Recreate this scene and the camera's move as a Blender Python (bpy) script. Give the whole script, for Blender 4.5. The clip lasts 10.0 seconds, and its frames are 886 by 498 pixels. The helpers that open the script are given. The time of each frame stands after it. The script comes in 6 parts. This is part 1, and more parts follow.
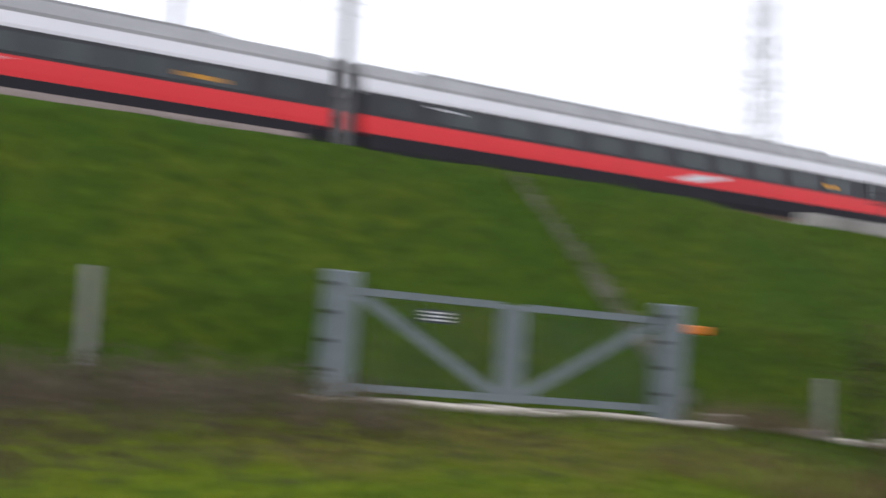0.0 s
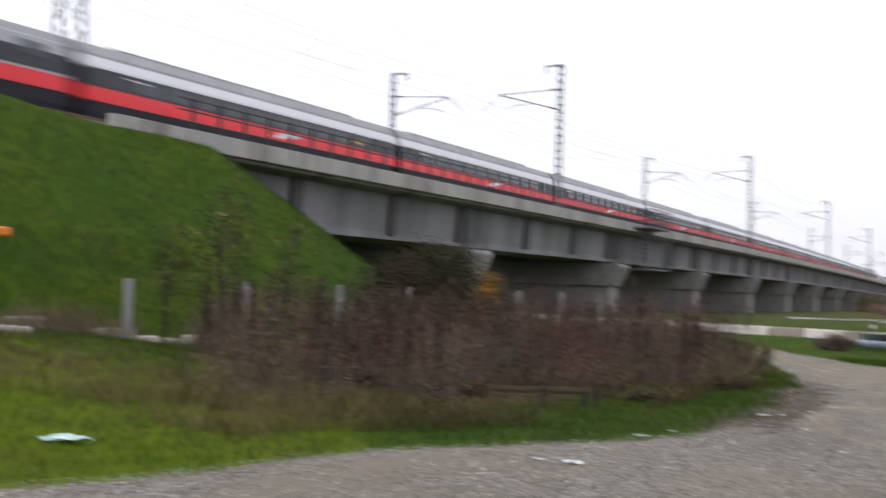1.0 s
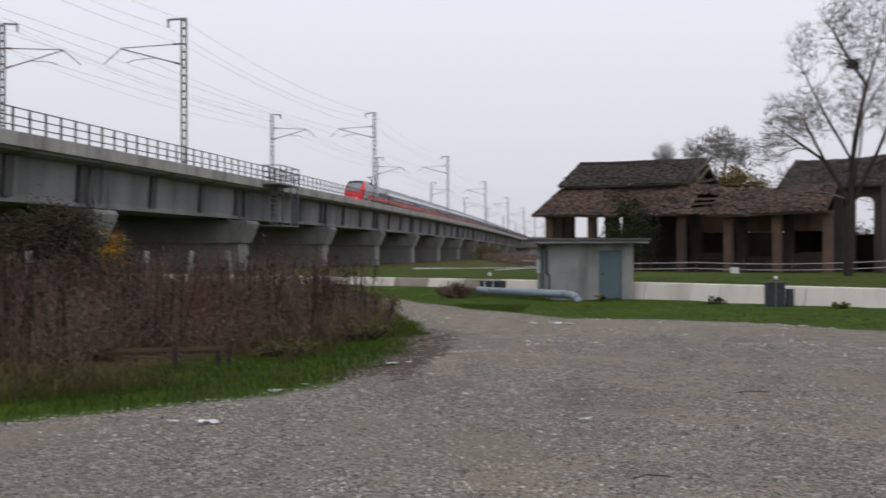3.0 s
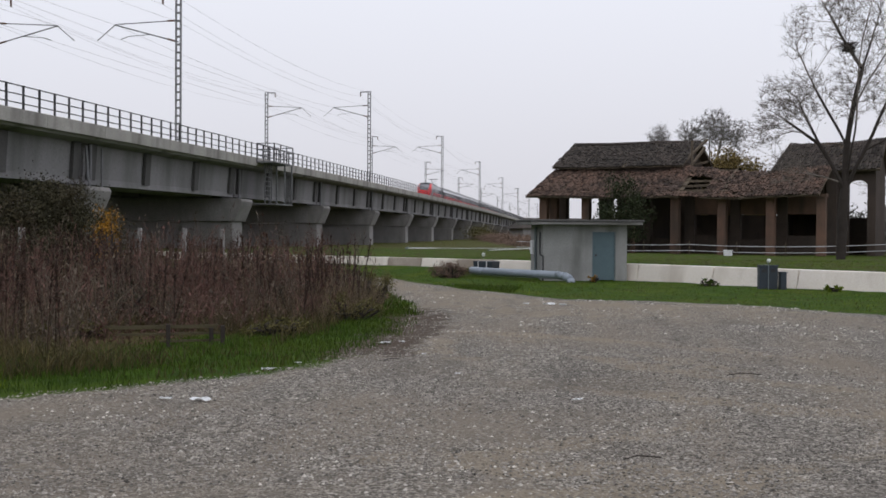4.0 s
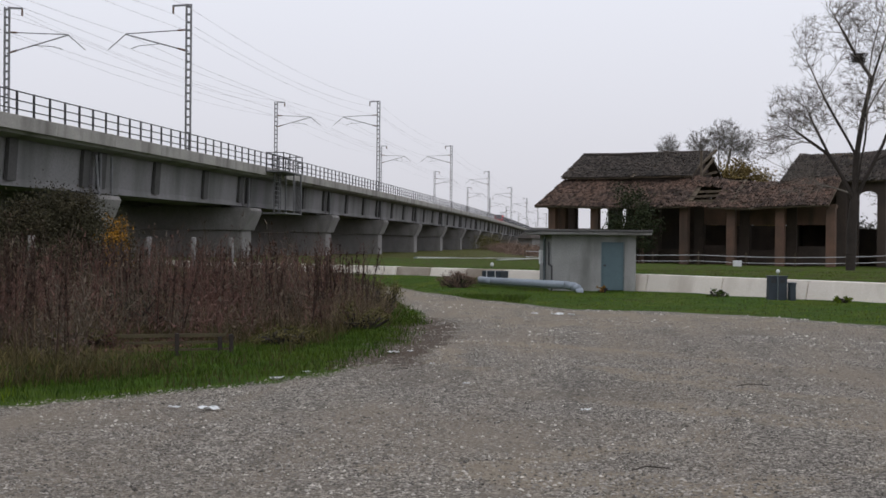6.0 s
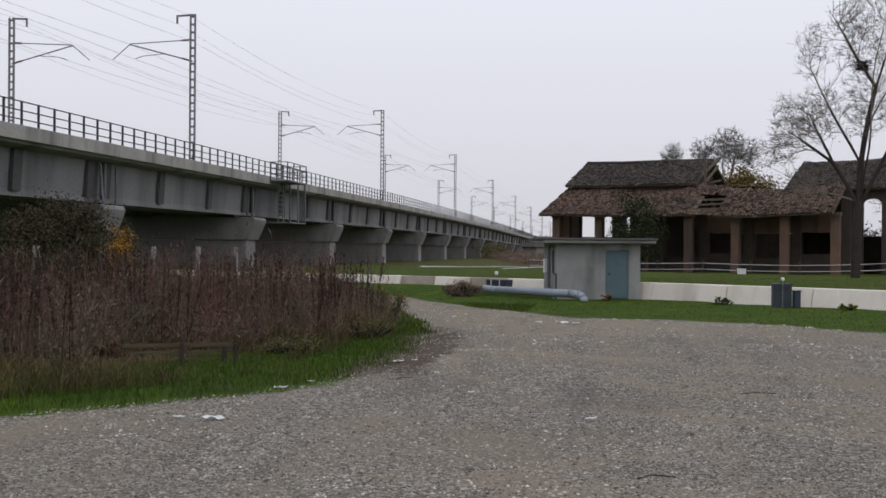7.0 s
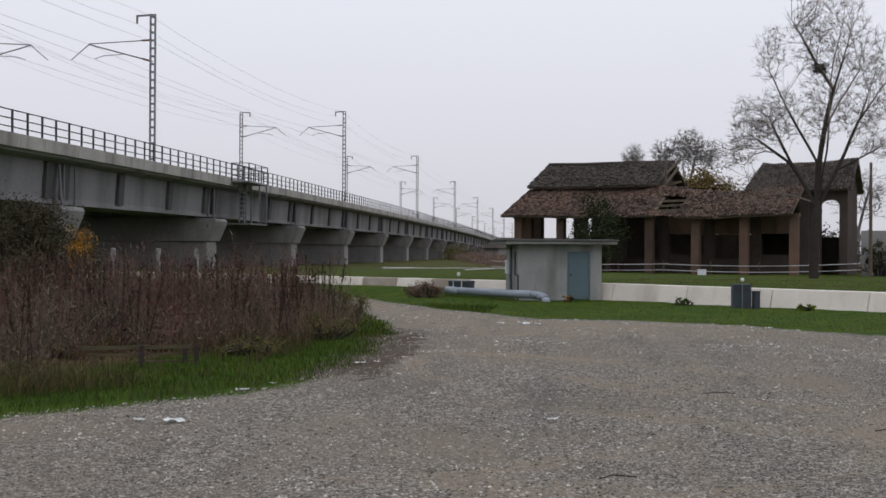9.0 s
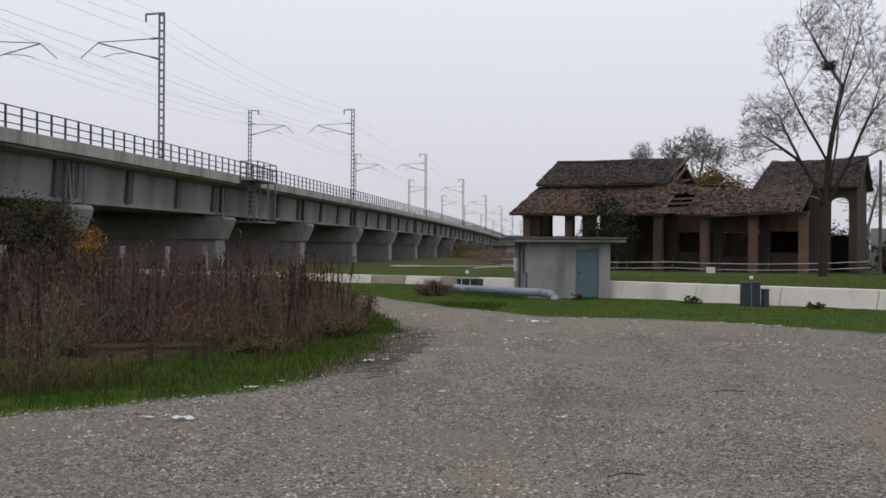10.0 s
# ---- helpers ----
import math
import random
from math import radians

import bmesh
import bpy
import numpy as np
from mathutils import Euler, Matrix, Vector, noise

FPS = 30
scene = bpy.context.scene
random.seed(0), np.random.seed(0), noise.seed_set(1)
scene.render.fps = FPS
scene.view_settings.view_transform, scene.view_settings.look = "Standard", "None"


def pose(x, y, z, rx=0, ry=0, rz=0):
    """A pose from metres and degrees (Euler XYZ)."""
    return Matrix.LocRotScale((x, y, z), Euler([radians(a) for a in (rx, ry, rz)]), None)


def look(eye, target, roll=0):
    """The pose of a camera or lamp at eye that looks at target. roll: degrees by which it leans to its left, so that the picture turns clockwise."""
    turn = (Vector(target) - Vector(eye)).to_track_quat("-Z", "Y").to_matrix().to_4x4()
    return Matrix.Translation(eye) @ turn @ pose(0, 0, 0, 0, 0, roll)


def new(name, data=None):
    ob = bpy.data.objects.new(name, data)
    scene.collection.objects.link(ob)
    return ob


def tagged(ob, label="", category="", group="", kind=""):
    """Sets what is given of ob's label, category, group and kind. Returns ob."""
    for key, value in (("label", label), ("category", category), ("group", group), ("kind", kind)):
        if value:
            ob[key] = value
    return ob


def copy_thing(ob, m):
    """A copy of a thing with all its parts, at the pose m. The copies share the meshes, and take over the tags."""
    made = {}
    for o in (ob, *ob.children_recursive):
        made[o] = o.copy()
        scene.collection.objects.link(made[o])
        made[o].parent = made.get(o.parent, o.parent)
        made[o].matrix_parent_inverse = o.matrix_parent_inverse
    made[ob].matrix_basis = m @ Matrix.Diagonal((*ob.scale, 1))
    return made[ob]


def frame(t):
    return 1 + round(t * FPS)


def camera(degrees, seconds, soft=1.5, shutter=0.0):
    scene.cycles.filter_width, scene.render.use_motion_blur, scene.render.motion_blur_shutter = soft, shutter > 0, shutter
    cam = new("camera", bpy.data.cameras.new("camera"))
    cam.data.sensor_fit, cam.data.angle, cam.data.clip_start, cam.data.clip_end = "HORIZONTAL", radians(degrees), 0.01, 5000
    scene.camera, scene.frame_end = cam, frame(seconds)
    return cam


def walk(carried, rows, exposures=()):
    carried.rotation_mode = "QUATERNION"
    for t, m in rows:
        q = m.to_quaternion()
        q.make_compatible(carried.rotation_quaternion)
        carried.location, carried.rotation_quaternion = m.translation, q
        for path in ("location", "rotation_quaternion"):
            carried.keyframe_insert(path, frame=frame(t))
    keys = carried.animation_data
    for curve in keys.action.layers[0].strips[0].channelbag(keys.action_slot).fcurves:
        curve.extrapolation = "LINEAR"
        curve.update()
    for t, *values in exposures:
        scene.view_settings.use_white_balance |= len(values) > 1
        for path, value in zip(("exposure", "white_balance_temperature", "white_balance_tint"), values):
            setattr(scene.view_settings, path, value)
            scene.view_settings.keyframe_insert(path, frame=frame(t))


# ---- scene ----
cam = camera(39.95, 10.0, soft=1.6, shutter=0.8)
EYE = (0.0, 0.0, 1.65)
# seconds, yaw, pitch, roll of the hand-held pan
PATH = [
    (0.0, 56.54, 5.26, -2.89), (0.1, 52.37, 5.05, -3.03), (0.2, 48.96, 4.65, -3.25), (0.3, 45.97, 4.05, -3.15),
    (0.4, 41.7, 3.38, -3.4), (0.5, 37.52, 3.0, -2.63), (0.6, 33.74, 2.18, -2.57), (0.8, 28.11, 2.07, -2.17),
    (1.0, 24.8, 1.9, -1.72), (1.5, 19.29, 1.2, -0.96), (2.0, 14.12, 0.63, -0.4), (2.2, 12.6, -0.1, -0.1), (2.5, 11.03, 0.05, 0.17),
    (3.0, 7.56, 0.1, 0.14), (3.2, 6.95, -0.06, 0.05), (4.3, 7.4, -0.95, -0.5), (4.5, 7.41, -0.86, -0.54), (5.0, 7.27, -0.33, -0.5), (5.5, 7.56, -0.01, -0.26),
    (5.7, 7.65, -0.46, -0.57), (7.0, 7.88, 0.02, -0.38), (7.5, 7.77, -0.13, -0.39), (8.0, 7.52, -0.26, -0.33),
    (8.5, 7.18, -0.26, -0.12), (9.0, 6.1, 0.09, -0.31), (9.5, 6.53, 0.04, -0.18), (10.0, 6.5, -0.01, -0.3),
]
EXPOSURES = [(0.0, 0.46), (0.5, 0.47), (1.0, 0.36), (1.5, 0.17), (2.0, 0.0), (2.5, -0.09), (3.0, -0.12), (4.5, -0.06), (5.0, -0.1), (5.5, -0.12), (7.0, -0.15), (10.0, -0.17)]
walk(cam, [(t, pose(*EYE, 90 + p, r, y)) for t, y, p, r in PATH], EXPOSURES)

# ---------------------------------------------------------------- sky and sun
world = bpy.data.worlds.new("overcast_sky")
scene.world = world
world.use_nodes = True
wn, wl = world.node_tree.nodes, world.node_tree.links
sky = wn.new("ShaderNodeTexSky")
sky.sky_type = "NISHITA"
sky.sun_disc = False
sky.sun_elevation, sky.sun_rotation = radians(38), radians(200)
sky.air_density, sky.dust_density, sky.ozone_density = 1.0, 4.0, 1.0
grey = wn.new("ShaderNodeHueSaturation")
grey.inputs["Saturation"].default_value = 0.12
cloud = wn.new("ShaderNodeMix")
cloud.data_type = "RGBA"
cloud.inputs[0].default_value = 0.9
deck = wn.new("ShaderNodeMix")
deck.data_type = "RGBA"
deck.inputs[6].default_value, deck.inputs[7].default_value = (7.7, 7.62, 8.25, 1), (9.5, 9.75, 10.8, 1)
up, rise, tilt = wn.new("ShaderNodeTexCoord"), wn.new("ShaderNodeSeparateXYZ"), wn.new("ShaderNodeMapRange")
tilt.inputs[1].default_value, tilt.inputs[2].default_value = 0.0, 0.22
wl.new(up.outputs["Generated"], rise.inputs[0])
wl.new(rise.outputs[2], tilt.inputs[0])
wl.new(tilt.outputs[0], deck.inputs[0])
wl.new(deck.outputs[2], cloud.inputs[7])
wl.new(sky.outputs[0], grey.inputs["Color"])
wl.new(grey.outputs[0], cloud.inputs[6])
wl.new(cloud.outputs[2], wn["Background"].inputs[0])
wn["Background"].inputs[1].default_value = 0.1
sun_data = bpy.data.lights.new("sun", "SUN")
sun_data.energy, sun_data.angle, sun_data.color = 0.5, radians(30), (1.0, 0.97, 0.92)
sun = new("sun", sun_data)
sun.matrix_world = look((30, -30, 90), (0, 0, 0))


# ---------------------------------------------------------------- materials
def material(name, base, second=None, rough=0.8, metal=0.0, scale=3.0, fine=40.0, bump=0.3, spread=0.5, random_value=0.0, dirt=None, dirt_scale=0.6):
    """Two-scale noise between two colours, fine grain and relief, optional stains; random_value varies the pieces."""
    m = bpy.data.materials.new(name)
    m.use_nodes = True
    n, l = m.node_tree.nodes, m.node_tree.links
    b = n["Principled BSDF"]
    b.inputs["Roughness"].default_value, b.inputs["Metallic"].default_value = rough, metal
    b.inputs["Specular IOR Level"].default_value = 0.5 if rough < 0.6 else 0.2
    geo = n.new("ShaderNodeNewGeometry")
    big, small = n.new("ShaderNodeTexNoise"), n.new("ShaderNodeTexNoise")
    big.inputs["Scale"].default_value, small.inputs["Scale"].default_value = scale, fine
    big.inputs["Detail"].default_value, small.inputs["Detail"].default_value = 5, 3
    src = n.new("ShaderNodeTexCoord")
    for q in (big, small):
        l.new(src.outputs["Object"], q.inputs["Vector"])
    second = second or tuple(c * 0.7 for c in base)
    ramp = n.new("ShaderNodeMapRange")
    ramp.inputs[1].default_value, ramp.inputs[2].default_value = 0.5 - spread / 2, 0.5 + spread / 2
    l.new(big.outputs["Fac"], ramp.inputs[0])
    mix = n.new("ShaderNodeMix")
    mix.data_type = "RGBA"
    mix.inputs[6].default_value, mix.inputs[7].default_value = (*base, 1), (*second, 1)
    l.new(ramp.outputs[0], mix.inputs[0])
    grain = n.new("ShaderNodeMix")
    grain.data_type, grain.blend_type = "RGBA", "OVERLAY"
    grain.inputs[0].default_value = 0.35
    l.new(mix.outputs[2], grain.inputs[6])
    l.new(small.outputs["Fac"], grain.inputs[7])
    out = grain.outputs[2]
    if dirt:
        stain = n.new("ShaderNodeTexNoise")
        stain.inputs["Scale"].default_value, stain.inputs["Detail"].default_value = dirt_scale, 6
        stretch = n.new("ShaderNodeMapping")
        stretch.inputs["Scale"].default_value = (1, 1, 0.25)
        l.new(src.outputs["Object"], stretch.inputs[0])
        l.new(stretch.outputs[0], stain.inputs["Vector"])
        sr = n.new("ShaderNodeMapRange")
        sr.inputs[1].default_value, sr.inputs[2].default_value, sr.inputs[4].default_value = 0.5, 0.72, 0.8
        l.new(stain.outputs["Fac"], sr.inputs[0])
        dm = n.new("ShaderNodeMix")
        dm.data_type = "RGBA"
        dm.inputs[7].default_value = (*dirt, 1)
        l.new(out, dm.inputs[6])
        l.new(sr.outputs[0], dm.inputs[0])
        out = dm.outputs[2]
    if random_value:
        info = n.new("ShaderNodeObjectInfo") if random_value > 0 else geo
        hsv = n.new("ShaderNodeHueSaturation")
        rr = n.new("ShaderNodeMapRange")
        a = abs(random_value)
        rr.inputs[3].default_value, rr.inputs[4].default_value = 1 - a, 1 + a
        l.new(info.outputs["Random" if random_value > 0 else "Random Per Island"], rr.inputs[0])
        l.new(rr.outputs[0], hsv.inputs["Value"])
        l.new(out, hsv.inputs["Color"])
        out = hsv.outputs[0]
    l.new(out, b.inputs["Base Color"])
    if bump:
        bp = n.new("ShaderNodeBump")
        bp.inputs["Strength"].default_value, bp.inputs["Distance"].default_value = bump, 0.02
        l.new(small.outputs["Fac"], bp.inputs["Height"])
        l.new(bp.outputs[0], b.inputs["Normal"])
    return m


def ground_material():
    """Grass, bare earth and gravel on one sheet, mixed by the sheet's own masks."""
    m = bpy.data.materials.new("ground_cover")
    m.use_nodes = True
    n, l = m.node_tree.nodes, m.node_tree.links
    b = n["Principled BSDF"]
    b.inputs["Roughness"].default_value = 0.95
    b.inputs["Specular IOR Level"].default_value = 0.1
    src = n.new("ShaderNodeTexCoord")

    def tex(scale, detail=5, kind="ShaderNodeTexNoise"):
        q = n.new(kind)
        q.inputs["Scale"].default_value = scale
        if kind == "ShaderNodeTexNoise":
            q.inputs["Detail"].default_value = detail
        l.new(src.outputs["Object"], q.inputs["Vector"])
        return q

    def blend(fac, a, c, mode="MIX"):
        q = n.new("ShaderNodeMix")
        q.data_type, q.blend_type = "RGBA", mode
        for socket, value in ((q.inputs[0], fac), (q.inputs[6], a), (q.inputs[7], c)):
            if isinstance(value, (int, float)):
                socket.default_value = value
            elif isinstance(value, tuple):
                socket.default_value = (*value, 1)
            else:
                l.new(value, socket)
        return q.outputs[2]

    def span(value, lo, hi):
        q = n.new("ShaderNodeMapRange")
        q.inputs[1].default_value, q.inputs[2].default_value = lo, hi
        l.new(value, q.inputs[0])
        return q.outputs[0]

    patch, mid, fine = tex(0.35), tex(2.2), tex(28)
    stone = tex(68, kind="ShaderNodeTexVoronoi")
    stone.inputs["Randomness"].default_value = 1.0
    grass = blend(span(patch.outputs["Fac"], 0.35, 0.65), (0.042, 0.092, 0.006), (0.078, 0.108, 0.008))
    grass = blend(span(mid.outputs["Fac"], 0.35, 0.7), grass, (0.030, 0.062, 0.005))
    grass = blend(0.6, grass, fine.outputs["Fac"], "OVERLAY")
    lush = blend(span(mid.outputs["Fac"], 0.35, 0.7), (0.125, 0.165, 0.006), (0.062, 0.11, 0.006))
    lush = blend(span(patch.outputs["Fac"], 0.50, 0.64), lush, (0.13, 0.115, 0.02))
    lush = blend(0.6, lush, fine.outputs["Fac"], "OVERLAY")
    dry = blend(span(mid.outputs["Fac"], 0.3, 0.7), (0.115, 0.093, 0.036), (0.058, 0.056, 0.02))
    dry = blend(0.6, dry, fine.outputs["Fac"], "OVERLAY")
    bits = n.new("ShaderNodeSeparateColor")
    l.new(stone.outputs["Color"], bits.inputs[0])
    gravel = blend(bits.outputs[0], (0.047, 0.041, 0.035), (0.425, 0.387, 0.335))
    cobble = tex(27, kind="ShaderNodeTexVoronoi")
    lumps = n.new("ShaderNodeSeparateColor")
    l.new(cobble.outputs["Color"], lumps.inputs[0])
    gravel = blend(0.55, gravel, lumps.outputs[1], "OVERLAY")
    gravel = blend(span(patch.outputs["Fac"], 0.45, 0.62), gravel, blend(0.55, gravel, (0.23, 0.195, 0.155)))
    gravel = blend(span(mid.outputs["Fac"], 0.45, 0.8), gravel, blend(0.45, gravel, (0.13, 0.12, 0.11)))
    gravel = blend(0.45, gravel, fine.outputs["Fac"], "OVERLAY")
    track = n.new("ShaderNodeTexNoise")
    track.inputs["Scale"].default_value, track.inputs["Detail"].default_value = 1.0, 4
    turn = n.new("ShaderNodeMapping")
    turn.inputs["Rotation"].default_value, turn.inputs["Scale"].default_value = (0, 0, 0.5), (0.9, 0.13, 1)
    l.new(src.outputs["Object"], turn.inputs[0])
    l.new(turn.outputs[0], track.inputs["Vector"])
    gravel = blend(span(track.outputs["Fac"], 0.50, 0.62), gravel, blend(0.6, gravel, (0.25, 0.212, 0.168)))
    gravel = blend(span(track.outputs["Fac"], 0.47, 0.36), gravel, blend(0.3, gravel, (0.085, 0.08, 0.075)))
    earth = blend(span(mid.outputs["Fac"], 0.3, 0.7), (0.075, 0.056, 0.042), (0.125, 0.10, 0.08))
    earth = blend(0.5, earth, fine.outputs["Fac"], "OVERLAY")

    def mask(name, wobble):
        a = n.new("ShaderNodeAttribute")
        a.attribute_name = name
        q = n.new("ShaderNodeMath")
        q.operation = "MULTIPLY_ADD"
        q.inputs[1].default_value, q.inputs[2].default_value = wobble, -wobble / 2
        l.new(mid.outputs["Fac"], q.inputs[0])
        s = n.new("ShaderNodeMath")
        s.operation = "ADD"
        l.new(q.outputs[0], s.inputs[0])
        l.new(a.outputs["Fac"], s.inputs[1])
        return span(s.outputs[0], 0.4, 0.6)

    col = blend(mask("lush", 1.0), grass, lush)
    col = blend(mask("dry", 0.9), col, dry)
    col = blend(mask("gravel", 0.7), col, gravel)
    col = blend(mask("earth", 1.2), col, earth)
    rut = blend(0.6, gravel, (0.30, 0.25, 0.185))
    col = blend(mask("worn", 1.0), col, rut)
    l.new(col, b.inputs["Base Color"])
    bp = n.new("ShaderNodeBump")
    bp.inputs["Strength"].default_value, bp.inputs["Distance"].default_value = 0.7, 0.03
    h = n.new("ShaderNodeMath")
    h.operation = "ADD"
    l.new(stone.outputs["Distance"], h.inputs[0])
    l.new(fine.outputs["Fac"], h.inputs[1])
    l.new(h.outputs[0], bp.inputs["Height"])
    l.new(bp.outputs[0], b.inputs["Normal"])
    return m


GROUND = ground_material()
CONCRETE = material("concrete", (0.30, 0.29, 0.285), (0.22, 0.212, 0.21), 0.85, scale=0.5, fine=14, dirt=(0.12, 0.115, 0.105), dirt_scale=0.5)
EDGE = material("pale_edge_concrete", (0.44, 0.42, 0.395), (0.33, 0.315, 0.30), 0.85, scale=0.6, fine=14, dirt=(0.15, 0.14, 0.13), dirt_scale=0.7)
GIRDER = material("girder_concrete", (0.272, 0.262, 0.272), (0.215, 0.207, 0.215), 0.85, scale=0.35, fine=10, dirt=(0.11, 0.11, 0.105), dirt_scale=0.35)
PIER = material("weathered_pier_concrete", (0.30, 0.285, 0.28), (0.20, 0.19, 0.188), 0.9, scale=0.5, fine=10, dirt=(0.11, 0.105, 0.10), dirt_scale=0.5)
RIBDARK = material("dark_rib_concrete", (0.115, 0.11, 0.11), (0.08, 0.078, 0.078), 0.9, scale=0.8, fine=10)
RENDERED = material("cement_render", (0.335, 0.335, 0.33), (0.245, 0.245, 0.24), 0.9, scale=1.2, fine=22, dirt=(0.15, 0.15, 0.145), dirt_scale=1.2)
MUDDY = material("muddy_concrete", (0.26, 0.215, 0.175), (0.42, 0.37, 0.32), 0.9, scale=1.2, fine=20)
STONE = material("pale_rubble_stone", (0.50, 0.46, 0.40), (0.30, 0.27, 0.23), 0.9, scale=2.5, fine=25, bump=0.8, random_value=0.3)
PALE = material("pale_concrete", (0.80, 0.74, 0.67), (0.71, 0.65, 0.585), 0.85, scale=1.0, fine=18, dirt=(0.46, 0.40, 0.34), dirt_scale=0.6)
GALV = material("galvanised_steel", (0.20, 0.235, 0.25), (0.15, 0.178, 0.19), 0.5, 0.5, scale=5, fine=60, bump=0.1)
# pale rail steel; on the far tower this paleness is painted haze
PALESTEEL = material("pale_haze_steel", (0.55, 0.55, 0.57), (0.46, 0.46, 0.48), 0.6, 0.0, bump=0)
DARKSTEEL = material("dark_steel", (0.07, 0.07, 0.075), (0.045, 0.045, 0.05), 0.6, 0.4, scale=5, fine=50, bump=0.1)
MASTSTEEL = material("mast_steel", (0.24, 0.24, 0.25), (0.17, 0.17, 0.175), 0.6, 0.4, scale=4, fine=40, bump=0.1)
WIRE = material("weathered_copper_wire", (0.42, 0.42, 0.45), (0.34, 0.34, 0.36), 0.6, 0.3, bump=0)
INSULATOR = material("insulator_ceramic", (0.16, 0.09, 0.06), None, 0.3, bump=0)
RED = material("red_paint", (0.80, 0.022, 0.03), (0.72, 0.018, 0.026), 0.4, scale=0.8, fine=30, bump=0.02)
TRAINWHITE = material("silver_white_paint", (0.74, 0.74, 0.78), (0.66, 0.66, 0.70), 0.4, scale=0.7, fine=30, bump=0.02)
TRAINGREY = material("train_grey_paint", (0.36, 0.365, 0.385), (0.30, 0.305, 0.325), 0.4, scale=0.8, fine=30, bump=0.02)
ROOFGREY = material("grimy_roof_grey", (0.34, 0.34, 0.35), (0.25, 0.25, 0.26), 0.7, scale=0.8, fine=20, bump=0.1)
SKIRT = material("dark_underframe", (0.030, 0.028, 0.036), (0.02, 0.02, 0.025), 0.7, scale=1.5, fine=25, bump=0.1)
BANDGREY = material("dark_window_band", (0.022, 0.023, 0.030), (0.016, 0.017, 0.022), 0.45, scale=0.8, bump=0)
GLASS = material("dark_tinted_glass", (0.045, 0.058, 0.062), (0.03, 0.04, 0.044), 0.1, scale=0.6, bump=0)
# the sky's reflection is painted as a pale grey base colour
WINDSCREEN = material("painted_reflection_windscreen", (0.24, 0.24, 0.255), (0.17, 0.172, 0.185), 0.12, scale=0.8, bump=0)
YELLOW = material("amber_display", (0.75, 0.35, 0.02), (0.6, 0.26, 0.02), 0.5, bump=0)
ORANGE = material("orange_plastic", (0.75, 0.22, 0.01), (0.65, 0.18, 0.01), 0.4, bump=0.05)
TAIL = bpy.data.materials.new("red_tail_lamp")
TAIL.use_nodes = True
TAIL.node_tree.nodes["Principled BSDF"].inputs["Base Color"].default_value = (0.8, 0.02, 0.03, 1)
TAIL.node_tree.nodes["Principled BSDF"].inputs["Emission Color"].default_value = (1, 0.04, 0.08, 1)
TAIL.node_tree.nodes["Principled BSDF"].inputs["Emission Strength"].default_value = 4
BRICK = material("weathered_brick", (0.17, 0.102, 0.073), (0.11, 0.074, 0.058), 0.9, scale=1.2, fine=20, dirt=(0.06, 0.05, 0.042), dirt_scale=0.8)
# darker copy of the brick: the barn's inner shade is put into its colour
DARKBRICK = material("dark_shade_brick", (0.085, 0.064, 0.053), (0.055, 0.044, 0.038), 0.95, scale=0.8, fine=16, dirt=(0.04, 0.036, 0.033), dirt_scale=0.7)
TILE = material("old_clay_tile", (0.112, 0.070, 0.052), (0.062, 0.047, 0.040), 0.9, scale=0.45, fine=8, random_value=-0.65)
MOSSTILE = material("dark_mossy_clay_tile", (0.068, 0.056, 0.049), (0.047, 0.042, 0.038), 0.95, scale=0.5, fine=8, random_value=-0.5)
TIMBER = material("grey_timber", (0.15, 0.118, 0.085), (0.08, 0.065, 0.05), 0.85, scale=3, fine=40)
DRYSLAT = material("weathered_slat", (0.10, 0.085, 0.05), (0.06, 0.05, 0.03), 0.85, scale=3, fine=40)
BARK = material("bark", (0.050, 0.041, 0.036), (0.032, 0.027, 0.024), 0.95, scale=3, fine=30)
TWIG = material("twigs", (0.20, 0.175, 0.155), (0.14, 0.12, 0.108), 0.95, scale=1, fine=20, bump=0)
FARTWIG = material("grey_far_twigs", (0.20, 0.185, 0.17), (0.15, 0.14, 0.13), 0.95, scale=1, fine=20, bump=0)
DOORBLUE = material("blue_grey_painted_steel", (0.10, 0.155, 0.175), (0.08, 0.125, 0.145), 0.5, 0.1, scale=2, fine=40, bump=0.08)
PIPEPAINT = material("grey_blue_pipe_paint", (0.30, 0.34, 0.40), (0.23, 0.265, 0.31), 0.5, 0.2, scale=2, fine=40, bump=0.08)
CABINET = material("dark_blue_plastic", (0.028, 0.04, 0.055), (0.02, 0.028, 0.04), 0.5, scale=3, fine=40, bump=0.05)
PAPER = material("white_paper", (0.75, 0.76, 0.77), (0.62, 0.63, 0.64), 0.8, scale=12, fine=60, bump=0.1)
TEALPLASTIC = material("pale_teal_plastic", (0.45, 0.66, 0.66), (0.6, 0.72, 0.72), 0.3, scale=12, bump=0)
RAIL = material("rusty_rail", (0.16, 0.10, 0.075), (0.11, 0.075, 0.06), 0.6, 0.5, scale=4)
BALLAST = material("ballast_stone", (0.25, 0.20, 0.185), (0.15, 0.125, 0.12), 0.95, scale=4, fine=14, bump=1.0)


def leaf_material(name, a, c):
    m = material(name, a, c, 0.75, scale=0.8, fine=12, bump=0, random_value=-0.5, spread=0.4)
    return m


